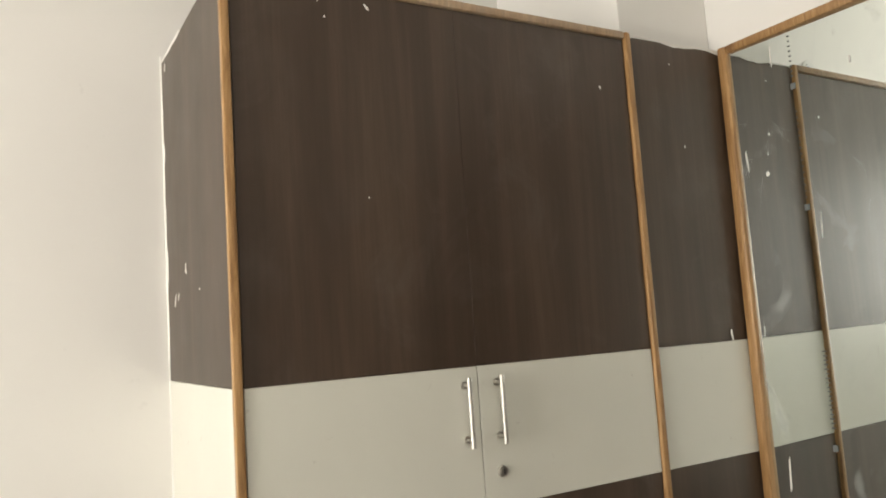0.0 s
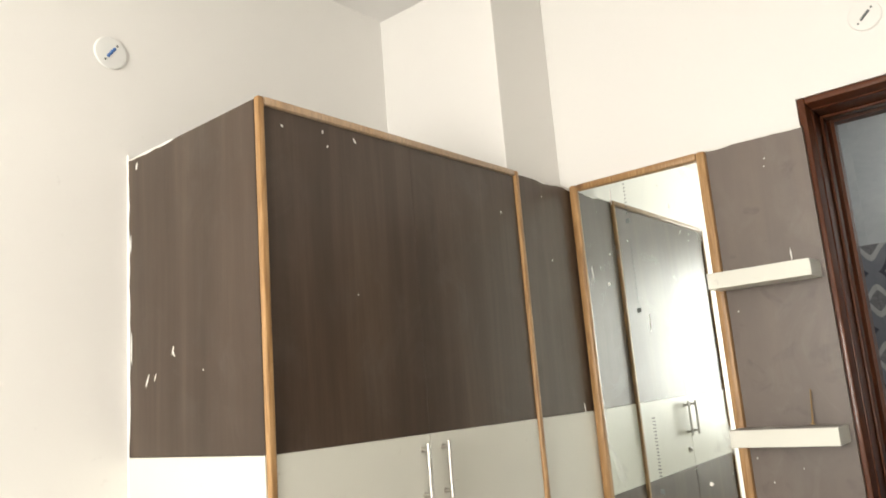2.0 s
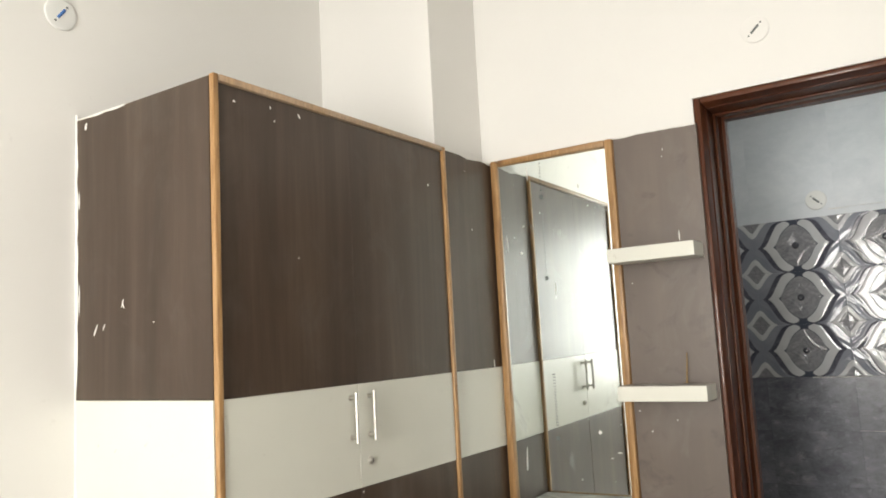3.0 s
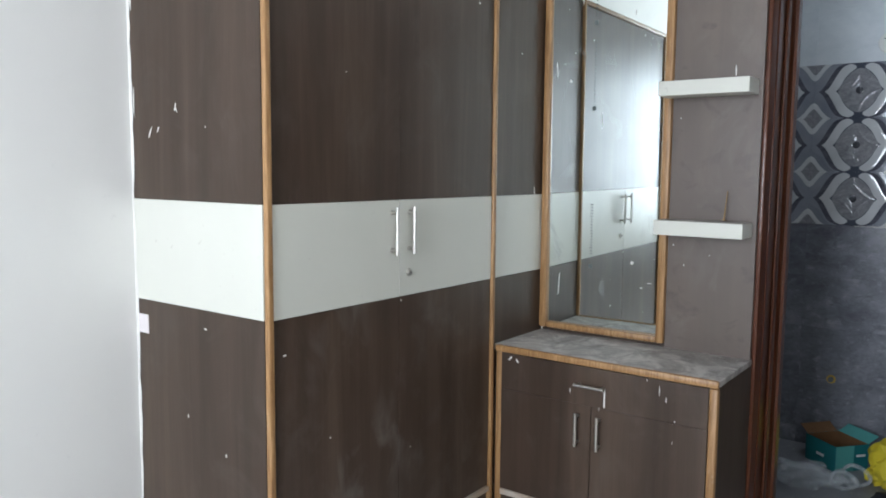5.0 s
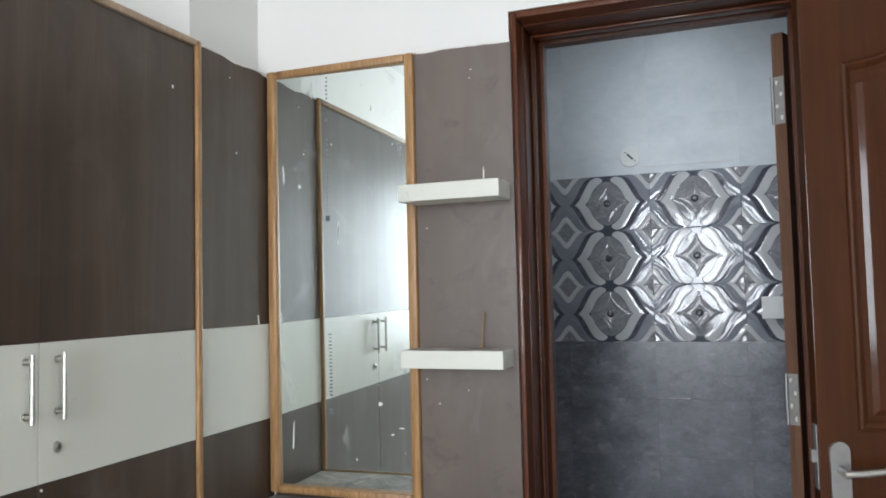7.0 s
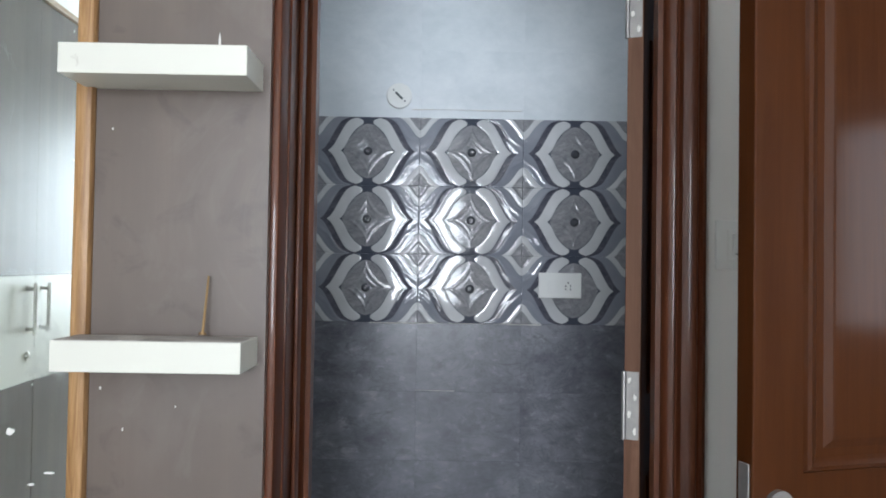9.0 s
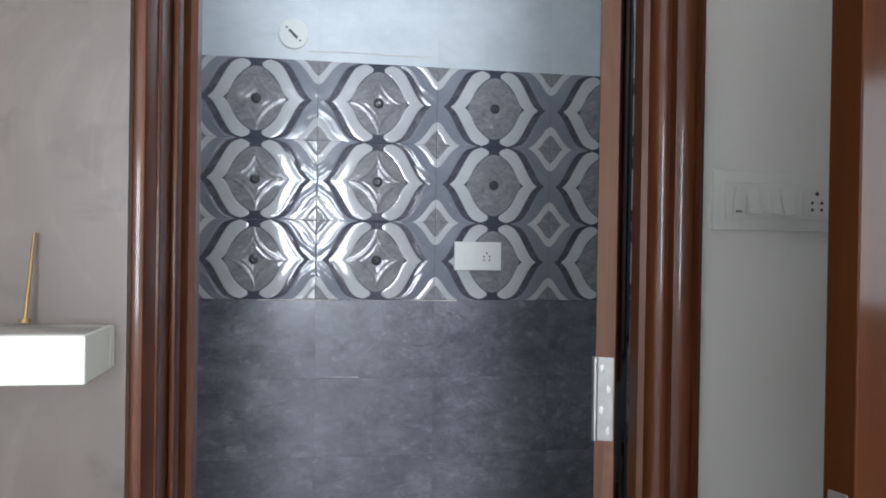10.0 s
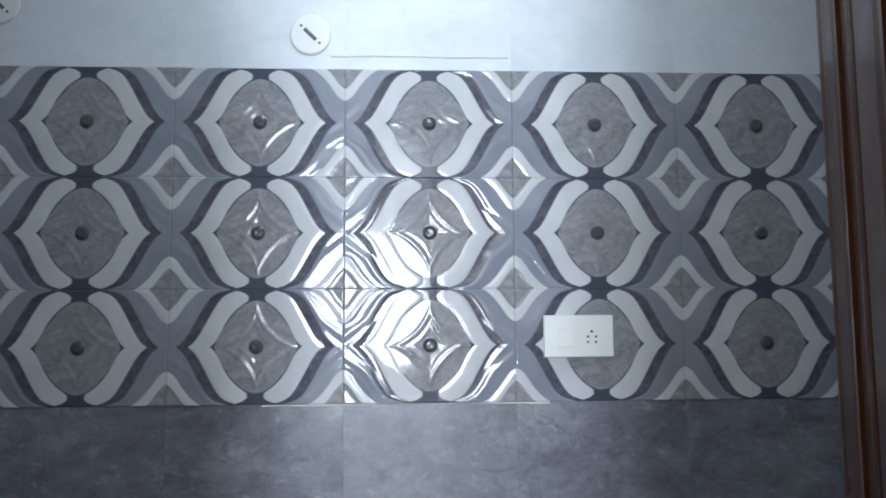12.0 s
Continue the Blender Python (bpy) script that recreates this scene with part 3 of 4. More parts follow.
dabs(filler, [(1.63, 1.745, 0.004, 0.005, 0), (1.740, 1.235, 0.005, 0.024, -0.15), (1.715, 0.60, 0.003, 0.004, 0), (1.60, 1.97, 0.003, 0.003, 0)], "front")
sticker = thing("paper_sticker", (WX0, 2.165, 0.84), "small pale paper sticker on the wardrobe side", "sticker")
part("paper", boxes(((WX0 - 0.002, 2.138, 0.815), (WX0, 2.186, 0.872))), PAPER, sticker)

# ---- dressing unit: back panel, mirror, shelves, low cabinet ----
PX, PY0, PY1 = 1.81, 0.778, 1.598
panel = thing("dressing_cladding", (1.82, 0.93, 0.668), "dusty brown laminate cladding beside the wall mirror, window sheen in its colour", "cladding")
part("board", boxes(((PX, PY0, 0.670), (INNER_EAST - 0.001, 1.080, WTOP + 0.006))), DUST_SHEEN, panel)
part("backing", boxes(((PX + 0.0185, 1.0815, 0.668), (INNER_EAST - 0.0005, PY1, WTOP - 0.01))), BROWN, panel)
structure("trim_panel_top", ragged(lambda s: Vector((PX - 0.0006, 1.075 - s * 0.295, WTOP + 0.007)), (0, 0, -1), (-1, 0, 0), 0.0005, 0.008, 0.02, 6), PUTTY, "ragged white paint along the back panel top", "trim")
dabs(panel, [(0.90, 1.965, 0.003, 0.003, 0), (0.905, 1.94, 0.002, 0.003, 0), (0.868, 1.652, 0.0035, 0.028, 0.02), (1.02, 0.98, 0.003, 0.004, 0), (0.93, 1.02, 0.002, 0.003, 0), (1.06, 1.05, 0.003, 0.004, 0), (1.05, 1.50, 0.003, 0.003, 0)], "panel")

mirror = thing("wall_mirror", (PX, 1.34, 0.690), "tall wall mirror in a teak frame, spotted with paint", "mirror")
MZ0, MZ1, MY0, MY1, MF = 0.686, 2.038, 1.081, 1.598, 0.030
part("glass", boxes(((PX + 0.004, MY0 + 0.02, MZ0 + 0.02), (PX + 0.009, MY1 - 0.02, MZ1 - 0.02))), MIRROR, mirror, "silvered mirror glass")
part("frame_side", boxes(((PX - 0.016, MY0, MZ0), (PX + 0.018, MY0 + MF, MZ1)), bevel=0.007), TEAK, mirror, "", True)
part("frame_side", boxes(((PX - 0.016, MY1 - MF, MZ0), (PX + 0.018, MY1, MZ1)), bevel=0.007), TEAK, mirror, "", True)
part("frame_top", boxes(((PX - 0.015, MY0 + MF, MZ1 - MF * 0.85), (PX + 0.018, MY1 - MF, MZ1)), bevel=0.007), TEAK, mirror, "", True)
part("frame_bottom", boxes(((PX - 0.015, MY0 + MF, MZ0), (PX + 0.018, MY1 - MF, MZ0 + MF * 0.8)), bevel=0.007), TEAK, mirror, "", True)
dabs(mirror, [(1.440, 1.965, 0.0035, 0.034, 0.0), (1.545, 1.70, 0.004, 0.036, -0.08), (1.487, 1.655, 0.009, 0.009, 0), (1.352, 1.502, 0.0022, 0.040, 0.05), (1.232, 1.885, 0.003, 0.014, 0),
              (1.520, 0.860, 0.0045, 0.062, 0.05), (1.218, 0.970, 0.010, 0.010, 0), (1.47, 1.76, 0.003, 0.005, 0), (1.15, 0.90, 0.014, 0.003, 0.4), (1.18, 0.88, 0.010, 0.003, 0.4), (1.30, 0.80, 0.003, 0.004, 0)], "mirror")
for top, bottom, count, wide in ((2.000, 1.88, 9, 0.006), (1.80, 1.56, 15, 0.005), (1.185, 0.985, 18, 0.011)):
    for i in range(count):
        z = top - (top - bottom) * i / count
        part("print_mark", boxes(((1.8122, 1.386 - wide / 2, z - 0.0030), (1.8137, 1.386 + wide / 2 * rng.uniform(0.3, 1), z))), INK, mirror, "grey printed mark")
for z in (1.865, 1.548, 0.945):
    part("print_mark", boxes(((1.8122, 1.379, z - 0.008), (1.8137, 1.393, z + 0.008)), bevel=0.0006), INK, mirror, "grey printed mark")
# the glass sits a little out of true in its frame, with all that sticks to it
hinge_point = Vector((PX + 0.0065, (MY0 + MY1) / 2, (MZ0 + MZ1) / 2))
askew = Matrix.Translation(hinge_point) @ Matrix.Rotation(radians(1.2), 4, "Z") @ Matrix.Rotation(radians(-0.25), 4, "Y") @ Matrix.Translation(-hinge_point)
for ob in mirror.children:
    if not ob.name.startswith("frame"):
        ob.data.transform(askew)


def wall_shelf(z0, z1, label):
    shelf = thing("wall_shelf", (1.75, 0.94, z0), label, "shelf", "wall shelves")
    part("box", boxes(((1.694, 0.791, z0), (1.7925, 1.093, z1)), bevel=0.0015), CREAM, shelf)
    part("back_edge", boxes(((1.7930, 0.791, z0 + 0.001), (1.8095, 1.0785, z1 - 0.001))), CREAM, shelf)
    part("dust", boxes(((1.697, 0.794, z1), (1.790, 1.090, z1 + 0.0008))), COUNTER, shelf, "grey dust on the shelf top")
    return shelf


wall_shelf(1.569, 1.618, "cream box shelf fixed to the brown panel")
wall_shelf(1.093, 1.143, "cream box shelf with dusty top and a nail")
nail = thing("long_nail", (1.79, 0.878, 1.147), "long brass-coloured nail leaning upright on the shelf", "nail")
part("shank", rod((1.780, 0.8775, 1.150), (1.797, 0.8745, 1.247), 0.0026, 10, None, 0.0017), BRASS, nail, "", True)
part("nail_head", rod((1.7795, 0.8776, 1.147), (1.7802, 0.8775, 1.151), 0.0065, 14), BRASS, nail)

CX, CY0, CY1, CTOP = 1.466, 0.775, 1.586, 0.667
cabinet = thing("dressing_cabinet", (1.64, 1.18, 0.0), "low brown laminate dressing cabinet with drawer, two doors and teak beading", "cabinet")
part("body", boxes(((CX + 0.012, CY0 + 0.012, 0.0), (PX + 0.018, WY, CTOP - 0.02))), BROWN, cabinet)
part("side_panel", boxes(((CX + 0.012, CY0, 0.0), (PX + 0.018, CY0 + 0.0115, CTOP - 0.012))), SIDE, cabinet)
part("counter", boxes(((CX + 0.006, CY0 - 0.001, CTOP - 0.016), (PX + 0.018, WY + 0.001, CTOP + 0.004)), bevel=0.002), COUNTER, cabinet, "dusty paint-stained brown counter top")
part("front_beading", boxes(((CX - 0.014, CY0 - 0.002, CTOP - 0.018), (CX + 0.0055, CY1 - 0.001, CTOP + 0.007)), bevel=0.006), TEAK, cabinet, "teak counter beading", True)
part("end_beading", boxes(((CX - 0.013, CY0 - 0.002, 0.0), (CX + 0.012, CY0 + 0.025, CTOP - 0.0185)), bevel=0.006), TEAK, cabinet, "upright teak beading", True)
part("corner_beading", boxes(((CX - 0.001, CY1 - 0.028, 0.0), (CX + 0.012, CY1, CTOP - 0.0185)), bevel=0.004), TEAK, cabinet, "upright teak beading", True)
part("bottom_beading", boxes(((CX - 0.012, CY0 + 0.0255, 0.108), (CX + 0.012, CY1 - 0.0285, 0.130)), bevel=0.005), DUSTY_TEAK, cabinet, "paint-stained teak bottom beading", True)
part("kick_board", boxes(((CX + 0.001, CY0 + 0.0255, 0.0), (CX + 0.0115, CY1 - 0.0285, 0.1075))), BROWN, cabinet)
drawer = part("drawer_front", boxes(((CX - 0.010, CY0 + 0.027, 0.5126), (CX + 0.010, CY1 - 0.030, CTOP - 0.020)), bevel=0.0004), BROWN, cabinet)
bm = rod((CX - 0.038, 1.138, 0.586), (CX - 0.038, 1.250, 0.586), 0.0052)
for y in (1.150, 1.238):
    rod((CX - 0.010, y, 0.586), (CX - 0.038, y, 0.586), 0.004, 10, bm)
part("handle", bm, STEEL, drawer, "brushed steel bar handle", True)
# thin white strip running down below the drawer handle
part("white_strip", boxes(((CX - 0.0115, 1.1445, 0.519), (CX - 0.0102, 1.1495, 0.580))), PUTTY, drawer, "thin upright white strip")
for y0, y1, hy in ((CY0 + 0.027, 1.1938, 1.161), (1.1962, CY1 - 0.030, 1.241)):
    leaf = part("door", boxes(((CX - 0.010, y0, 0.133), (CX + 0.010, y1, 0.5120)), bevel=0.0004), BROWN, cabinet)
    bm = rod((CX - 0.036, hy, 0.370), (CX - 0.036, hy, 0.486), 0.0052)
    for z in (0.382, 0.474):
        rod((CX - 0.010, hy, z), (CX - 0.036, hy, z), 0.004, 10, bm)
    part("handle", bm, STEEL, leaf, "brushed steel bar handle", True)
dabs(cabinet, [(1.520, 0.630, 0.008, 0.012, 0.7), (1.490, 0.625, 0.008, 0.012, -0.7), (0.958, 0.612, 0.0025, 0.022, 0), (0.935, 0.585, 0.003, 0.010, 0), (1.275, 0.555, 0.003, 0.012, 0),
               (1.000, 0.640, 0.002, 0.005, 0), (0.905, 0.52, 0.0025, 0.005, 0), (1.165, 0.51, 0.002, 0.006, 0), (0.91, 0.45, 0.002, 0.006, 0)], "dresser")

# ---- round blank covers, switchboard, socket ----
def blank_cover(place, normal, r, mark, label, lean=0.72, face=None):
    cover = thing("round_cover_plate", place, label, "cover plate", "round cover plates")
    n = Vector(normal)
    part("plate", disc(place, normal, r, 0.006), face or PLASTIC, cover, "", True)
    side_way = n.cross(Vector((0, 0, 1)))
    down = (side_way * lean + Vector((0, 0, -0.69))).normalized()
    c = Vector(place) + n * 0.0066
    part("mark", rod(c - down * r * 0.38, c + down * r * 0.38, r * 0.09, 10), mark, cover, "dark printed mark")
    for k in (-0.62, 0.62):
        part("screw", rod(c + down * r * k - n * 0.0006, c + down * r * k + n * 0.001, r * 0.07, 10), INK, cover)
    return cover


blank_cover((0.348, NORTH, 2.346), (0, -1, 0), 0.048, BLUE_INK, "round white cover plate with a blue print on the wall", 0.5)
blank_cover((INNER_EAST, 0.559, 2.321), (-1, 0, 0), 0.046, INK, "round white cover plate above the bathroom door", 0.72, WALL)
blank_cover((BX1 - 0.001, 0.643, 1.965), (-1, 0, 0), 0.052, INK, "round white cover plate on pale bathroom tiles", -0.72)
blank_cover((BX1 - 0.001, 1.415, 2.035), (-1, 0, 0), 0.052, INK, "round white cover plate high on the bathroom wall", -0.72)

board = thing("switchboard", (EAST, -0.21, 1.28), "white plastic switchboard with four rocker switches and a socket", "switchboard")
part("plate", boxes(((EAST - 0.010, -0.352, 1.273), (EAST + 0.001, -0.106, 1.376)), bevel=0.003), PLASTIC, board, "", True)
part("inner_frame", boxes(((EAST - 0.0135, -0.334, 1.292), (EAST - 0.0102, -0.128, 1.357)), bevel=0.001), PLASTIC, board)


def rocker(y, up, mark=False):
    z0, z1, x = 1.301, 1.347, EAST - 0.0137
    a, b = (0.014, 0.001) if up else (0.001, 0.014)
    pts = [(x, z0), (x - b, z0), (x - 0.006, (z0 + z1) / 2), (x - a, z1), (x, z1)]
    sw = part("switch", extrude(pts, lambda p, s: (p[0], s, p[1]), y - 0.0105, y + 0.0105), PLASTIC, board)
    if mark:
        part("indicator", boxes(((x - 0.0045, y - 0.005, z0 + 0.003), (x - 0.0015, y + 0.005, z0 + 0.006))), INK, sw)


for y, up, mk in ((-0.150, True, True), (-0.176, False, False), (-0.216, False, False), (-0.242, False, False)):
    rocker(y, up, mk)
part("socket_face", boxes(((EAST - 0.0155, -0.324, 1.299), (EAST - 0.0137, -0.272, 1.350)), bevel=0.001), PLASTIC, board)
for dy, dz, r in ((0, 0.014, 0.0035), (-0.009, -0.002, 0.0028), (0.009, -0.002, 0.0028), (-0.009, -0.014, 0.0028), (0.009, -0.014, 0.0028)):
    part("socket_hole", rod((EAST - 0.0148, -0.298 + dy, 1.325 + dz), (EAST - 0.0161, -0.298 + dy, 1.325 + dz), r, 12), BLACK, board)

sock = thing("bathroom_socket", (BX1, -0.015, 1.150), "white plastic socket plate with a switch on patterned tiles", "socket")
SX = BX1 - 0.004
part("plate", boxes(((SX - 0.010, -0.110, 1.149), (SX, 0.063, 1.252)), bevel=0.002), PLASTIC, sock)
part("switch", boxes(((SX - 0.0135, -0.014, 1.174), (SX - 0.0102, 0.028, 1.220)), bevel=0.001), PLASTIC, sock)
for dy, dz, r in ((0, 0.012, 0.0034), (-0.010, -0.001, 0.003), (0.010, -0.001, 0.003), (-0.010, -0.014, 0.003), (0.010, -0.014, 0.003)):
    part("socket_hole", rod((SX - 0.0098, -0.056 + dy, 1.200 + dz), (SX - 0.0108, -0.056 + dy, 1.200 + dz), r, 12), BLACK, sock)


# ---- moulded doors ----
def inset_loops(outline, depths):
    """Loops of the outline moved inwards by each depth, with its height."""
    n = len(outline)
    pts = [Vector(p) for p in outline]
    loops = []
    for d, h in depths:
        loop = []
        for i in range(n):
            a, b, c = pts[i - 1], pts[i], pts[(i + 1) % n]
            e1, e2 = (b - a).normalized(), (c - b).normalized()
            n1, n2 = Vector((-e1.y, e1.x)), Vector((-e2.y, e2.x))
            m = (n1 + n2).normalized()
            loop.append((b + m * (d / max(0.35, m.dot(n1))), h))
        loops.append(loop)
    return loops


def raised_panel(outline, place):
    """A moulded field: place(u, v, h) gives the point."""
    bm = bmesh.new()
    depths = [(0.0, -0.001), (0.004, 0.005), (0.010, 0.0065), (0.016, 0.004), (0.022, 0.0005), (0.034, 0.0008), (0.046, 0.0055), (0.050, 0.006)]
    rows = [[bm.verts.new(place(p.x, p.y, h)) for p, h in loop] for loop in inset_loops(outline, depths)]
    n = len(outline)
    for a, b in zip(rows, rows[1:]):
        for i in range(n):
            bm.faces.new((a[i], a[(i + 1) % n], b[(i + 1) % n], b[i]))
    bm.faces.new(rows[-1])
    return bm


def moulded_leaf(name, base, angle, width, height, label, handle):
    """A door leaf: u runs from its free or hinged edge, the face looks along -x before it is turned by angle."""
    door = thing(name, base, label, "door")
    turn = Matrix.Translation(base) @ Matrix.Rotation(angle, 4, "Z")
    W, H, TH = width, height, 0.036

    def at(u, v, h):
        return turn @ Vector((-h, -u, v))

    bm = boxes(((0.0, -W, 0.008), (TH, 0.0, H)), bevel=0.0015)
    bmesh.ops.transform(bm, matrix=turn, verts=bm.verts)
    part("slab", bm, LEAF, door)
    bm = boxes(((0.001, -0.0005, 0.010), (TH - 0.001, 0.0007, H - 0.002)))
    bmesh.ops.transform(bm, matrix=turn, verts=bm.verts)
    part("edge_strip", bm, LEAF if handle else EDGE, door, "" if handle else "worn paler door edge")
    stile, mid = 0.082, 0.10
    pw = (W - 2 * stile - mid) / 2
    for side_sign in (0, 1):
        u0 = stile + side_sign * (pw + mid)
        arch = []
        for i in range(13):
            s = i / 12
            rise = 0.055 * (0.5 - 0.5 * math.cos(math.pi * s))
            arch.append((u0 + pw * s, H - 0.262 + (rise if side_sign == 0 else 0.055 - rise)))
        for outline in ([(u0, 0.985), (u0 + pw, 0.985)] + arch[::-1], [(u0, 0.16), (u0 + pw, 0.16), (u0 + pw, 0.80), (u0, 0.80)]):
            for flip in (0, 1):
                place = at if not flip else (lambda u, v, h: at(u, v, -TH - h))
                part("raised_panel", raised_panel(outline, place), LEAF, door)
    if handle:
        c = 0.040
        ring = [(-c + 0.021 * math.cos(a), (0.944 if math.sin(a) >= 0 else 0.766) + 0.021 * math.sin(a)) for a in [2 * math.pi * (i + 0.5) / 24 for i in range(24)]]
        bm = extrude(ring, lambda p, q: (q, p[0], p[1]), 0.001, -0.0085)
        rod((-0.009, -c, 0.905), (-0.046, -c, 0.905), 0.0095, 16, bm)
        bmesh.ops.transform(bm, matrix=turn, verts=bm.verts)
        plate = part("handle_plate", bm, WORN_STEEL, door, "brushed steel lever handle plate", True)
        bm = bmesh.new()
        path = [(-0.046, -c + 0.008, 0.905), (-0.048, -c - 0.03, 0.906), (-0.048, -c - 0.075, 0.911), (-0.044, -c - 0.125, 0.913)]
        for a, b in zip(path, path[1:]):
            rod(a, b, 0.0085, 12, bm, 0.0075)
        bmesh.ops.transform(bm, matrix=turn, verts=bm.verts)
        part("lever", bm, STEEL, plate, "", True)
        bm = boxes(((0.007, -0.001, 0.86), (0.029, 0.0025, 1.00)), ((0.012, 0.0, 0.918), (0.024, 0.012, 0.945)), bevel=0.0008)
        bmesh.ops.transform(bm, matrix=turn, verts=bm.verts)
        part("latch_plate", bm, WORN_STEEL, door, "steel latch plate on the door edge")
    return door, turn


LEAF_W = 0.745
entrance, ent_turn = moulded_leaf("entrance_door", (1.538, 0.040, 0.0), radians(15), LEAF_W, 2.06, "open red-brown varnished moulded door with lever handle", True)
for z in (0.30, 1.05, 1.80):
    bm = rod((0.018, -LEAF_W - 0.006, z), (0.018, -LEAF_W - 0.006, z + 0.10), 0.007)
    box(bm, (0.014, -LEAF_W - 0.035, z), (0.022, -LEAF_W - 0.006, z + 0.10))
    bmesh.ops.transform(bm, matrix=ent_turn, verts=bm.verts)
    part("hinge", bm, WORN_STEEL, entrance, "steel door hinge")

bath_door, bath_turn = moulded_leaf("bathroom_door", (2.1750, 0.0250, -0.004), radians(65.0), 0.68, 2.075, "open red-brown varnished bathroom door swung inwards", False)
for z0, z1 in ((0.895, 1.046), (1.796, 1.941)):
    bm = boxes(((0.003, 0.0008, z0), (0.034, 0.0024, z1)), bevel=0.0005)
    rod((0.036, 0.003, z0), (0.036, 0.003, z1), 0.0055, 12, bm)
    bmesh.ops.transform(bm, matrix=bath_turn, verts=bm.verts)
    hinge = part("hinge", bm, WORN_STEEL, bath_door, "steel butt hinge smeared with white paint")
    for k in range(4):
        z = z0 + (z1 - z0) * (k + 0.5) / 4
        bm = blob(rng, (0.018 + (0.006 if k % 2 else -0.006), 0.0025, z), (1, 0, 0), (0, 0, 1), (0, 1, 0), 0.005, 0.009)
        bmesh.ops.transform(bm, matrix=bath_turn, verts=bm.verts)
        part("paint_smear", bm, PUTTY, hinge, "white paint over a screw")

# ---- bathroom pipes and clutter ----
def pipe_point(y, z, label, big=False):
    p = thing("pipe_outlet", (BX1, y, z), label, "pipe outlet", "" if big else "capped pipe outlets")
    if big:
        part("flange", disc((BX1 - 0.001, y, z), (-1, 0, 0), 0.042, 0.012), CHROME, p, "", True)
        part("valve_body", rod((BX1 - 0.010, y, z), (BX1 - 0.075, y, z), 0.022, 20), CHROME, p, "", True)
        part("valve_cap", rod((BX1 - 0.070, y, z), (BX1 - 0.090, y, z), 0.030, 20, None, 0.024), BLACK, p, "", True)
    else:
        part("ring", disc((BX1 - 0.001, y, z), (-1, 0, 0), 0.024, 0.006, 9), OCHRE, p, "", True)
        # dark peg: the shade inside the open outlet hole, put into a part
        part("plug", rod((BX1 - 0.004, y, z), (BX1 - 0.022, y, z), 0.014, 8), INK, p, "dark peg in place of the open pipe hole")
    return p


pipe_point(0.815, 0.212, "water pipe outlet hole with yellow sealing, on slate tiles")
pipe_point(0.469, 0.203, "water pipe outlet hole with yellow sealing, on slate tiles")
pipe_point(0.217, 0.262, "chrome wall valve with a black cap on slate tiles", True)
pipe_point(1.254, 0.676, "water pipe outlet hole beside slate tiles")

carton = thing("open_carton", (3.375, 0.735, BZ0), "open teal cardboard carton with raised flaps on the bathroom floor", "carton")
Cm = Matrix.Translation((3.375, 0.735, BZ0)) @ Matrix.Rotation(radians(-40), 4, "Z") @ Matrix.Scale(0.82, 4)


def carton_part(name, lo, hi, mat, label="", tilt=None):
    bm = boxes((lo, hi), bevel=0.001)
    if tilt:
        bmesh.ops.transform(bm, matrix=tilt, verts=bm.verts)
    bmesh.ops.transform(bm, matrix=Cm, verts=bm.verts)
    return part(name, bm, mat, carton, label)


carton_part("front", (-0.120, -0.130, 0.0), (-0.116, 0.130, 0.160), TEAL)
carton_part("back", (0.116, -0.130, 0.0), (0.120, 0.130, 0.160), TEAL)
carton_part("end", (-0.1155, -0.130, 0.0), (0.1155, -0.126, 0.160), TEAL)
carton_part("end", (-0.1155, 0.126, 0.0), (0.1155, 0.130, 0.160), TEAL)
carton_part("end_band", (-0.1155, -0.1315, 0.002), (0.012, -0.1302, 0.160), TEAL_LIGHT, "lighter teal printed band")
carton_part("bottom", (-0.1155, -0.1255, 0.0), (0.1155, 0.1255, 0.004), CARD)
carton_part("lining", (0.1125, -0.125, 0.004), (0.1155, 0.125, 0.160), CARD)
carton_part("lining", (-0.115, 0.1225, 0.004), (0.112, 0.1255, 0.160), CARD)
carton_part("flap", (-0.11, 0.0, 0.0), (0.11, 0.003, 0.085), CARD, "raised brown card flap", Matrix.Translation((0, 0.127, 0.160)) @ Matrix.Rotation(radians(-62), 4, "X"))
carton_part("flap", (0.0, -0.125, 0.0), (0.003, 0.125, 0.085), TEAL_LIGHT, "raised light teal card flap", Matrix.Translation((0.117, 0, 0.160)) @ Matrix.Rotation(radians(60), 4, "Y"))
carton_part("label_bar", (-0.1212, -0.035, 0.062), (-0.1203, 0.030, 0.080), PAPER, "pale printed bar")
carton_part("label_bar", (0.030, -0.1312, 0.085), (0.095, -0.1303, 0.100), PAPER, "pale printed bar")


def crumpled(name, thing_ob, centre, size, mat, seed, rough, sub=4, label=""):
    bm = bmesh.new()
    bmesh.ops.create_icosphere(bm, subdivisions=sub, radius=1.0)
    off = Vector((seed * 3.1, seed * 1.7, seed * 0.9))
    for v in bm.verts:
        d = v.co.normalized()
        k = 1 + rough * noise.noise(d * 1.7 + off) + rough * 0.6 * abs(noise.noise(d * 4.2 + off)) - rough * 0.35 * abs(noise.noise(d * 9.0 + off))
        p = Vector((d.x * size[0] * k, d.y * size[1] * k, d.z * size[2] * k))
        v.co = Vector(centre) + Vector((p.x, p.y, max(p.z, -centre[2] + BZ0 + 0.001)))
    return part(name, bm, mat, thing_ob, label, True)


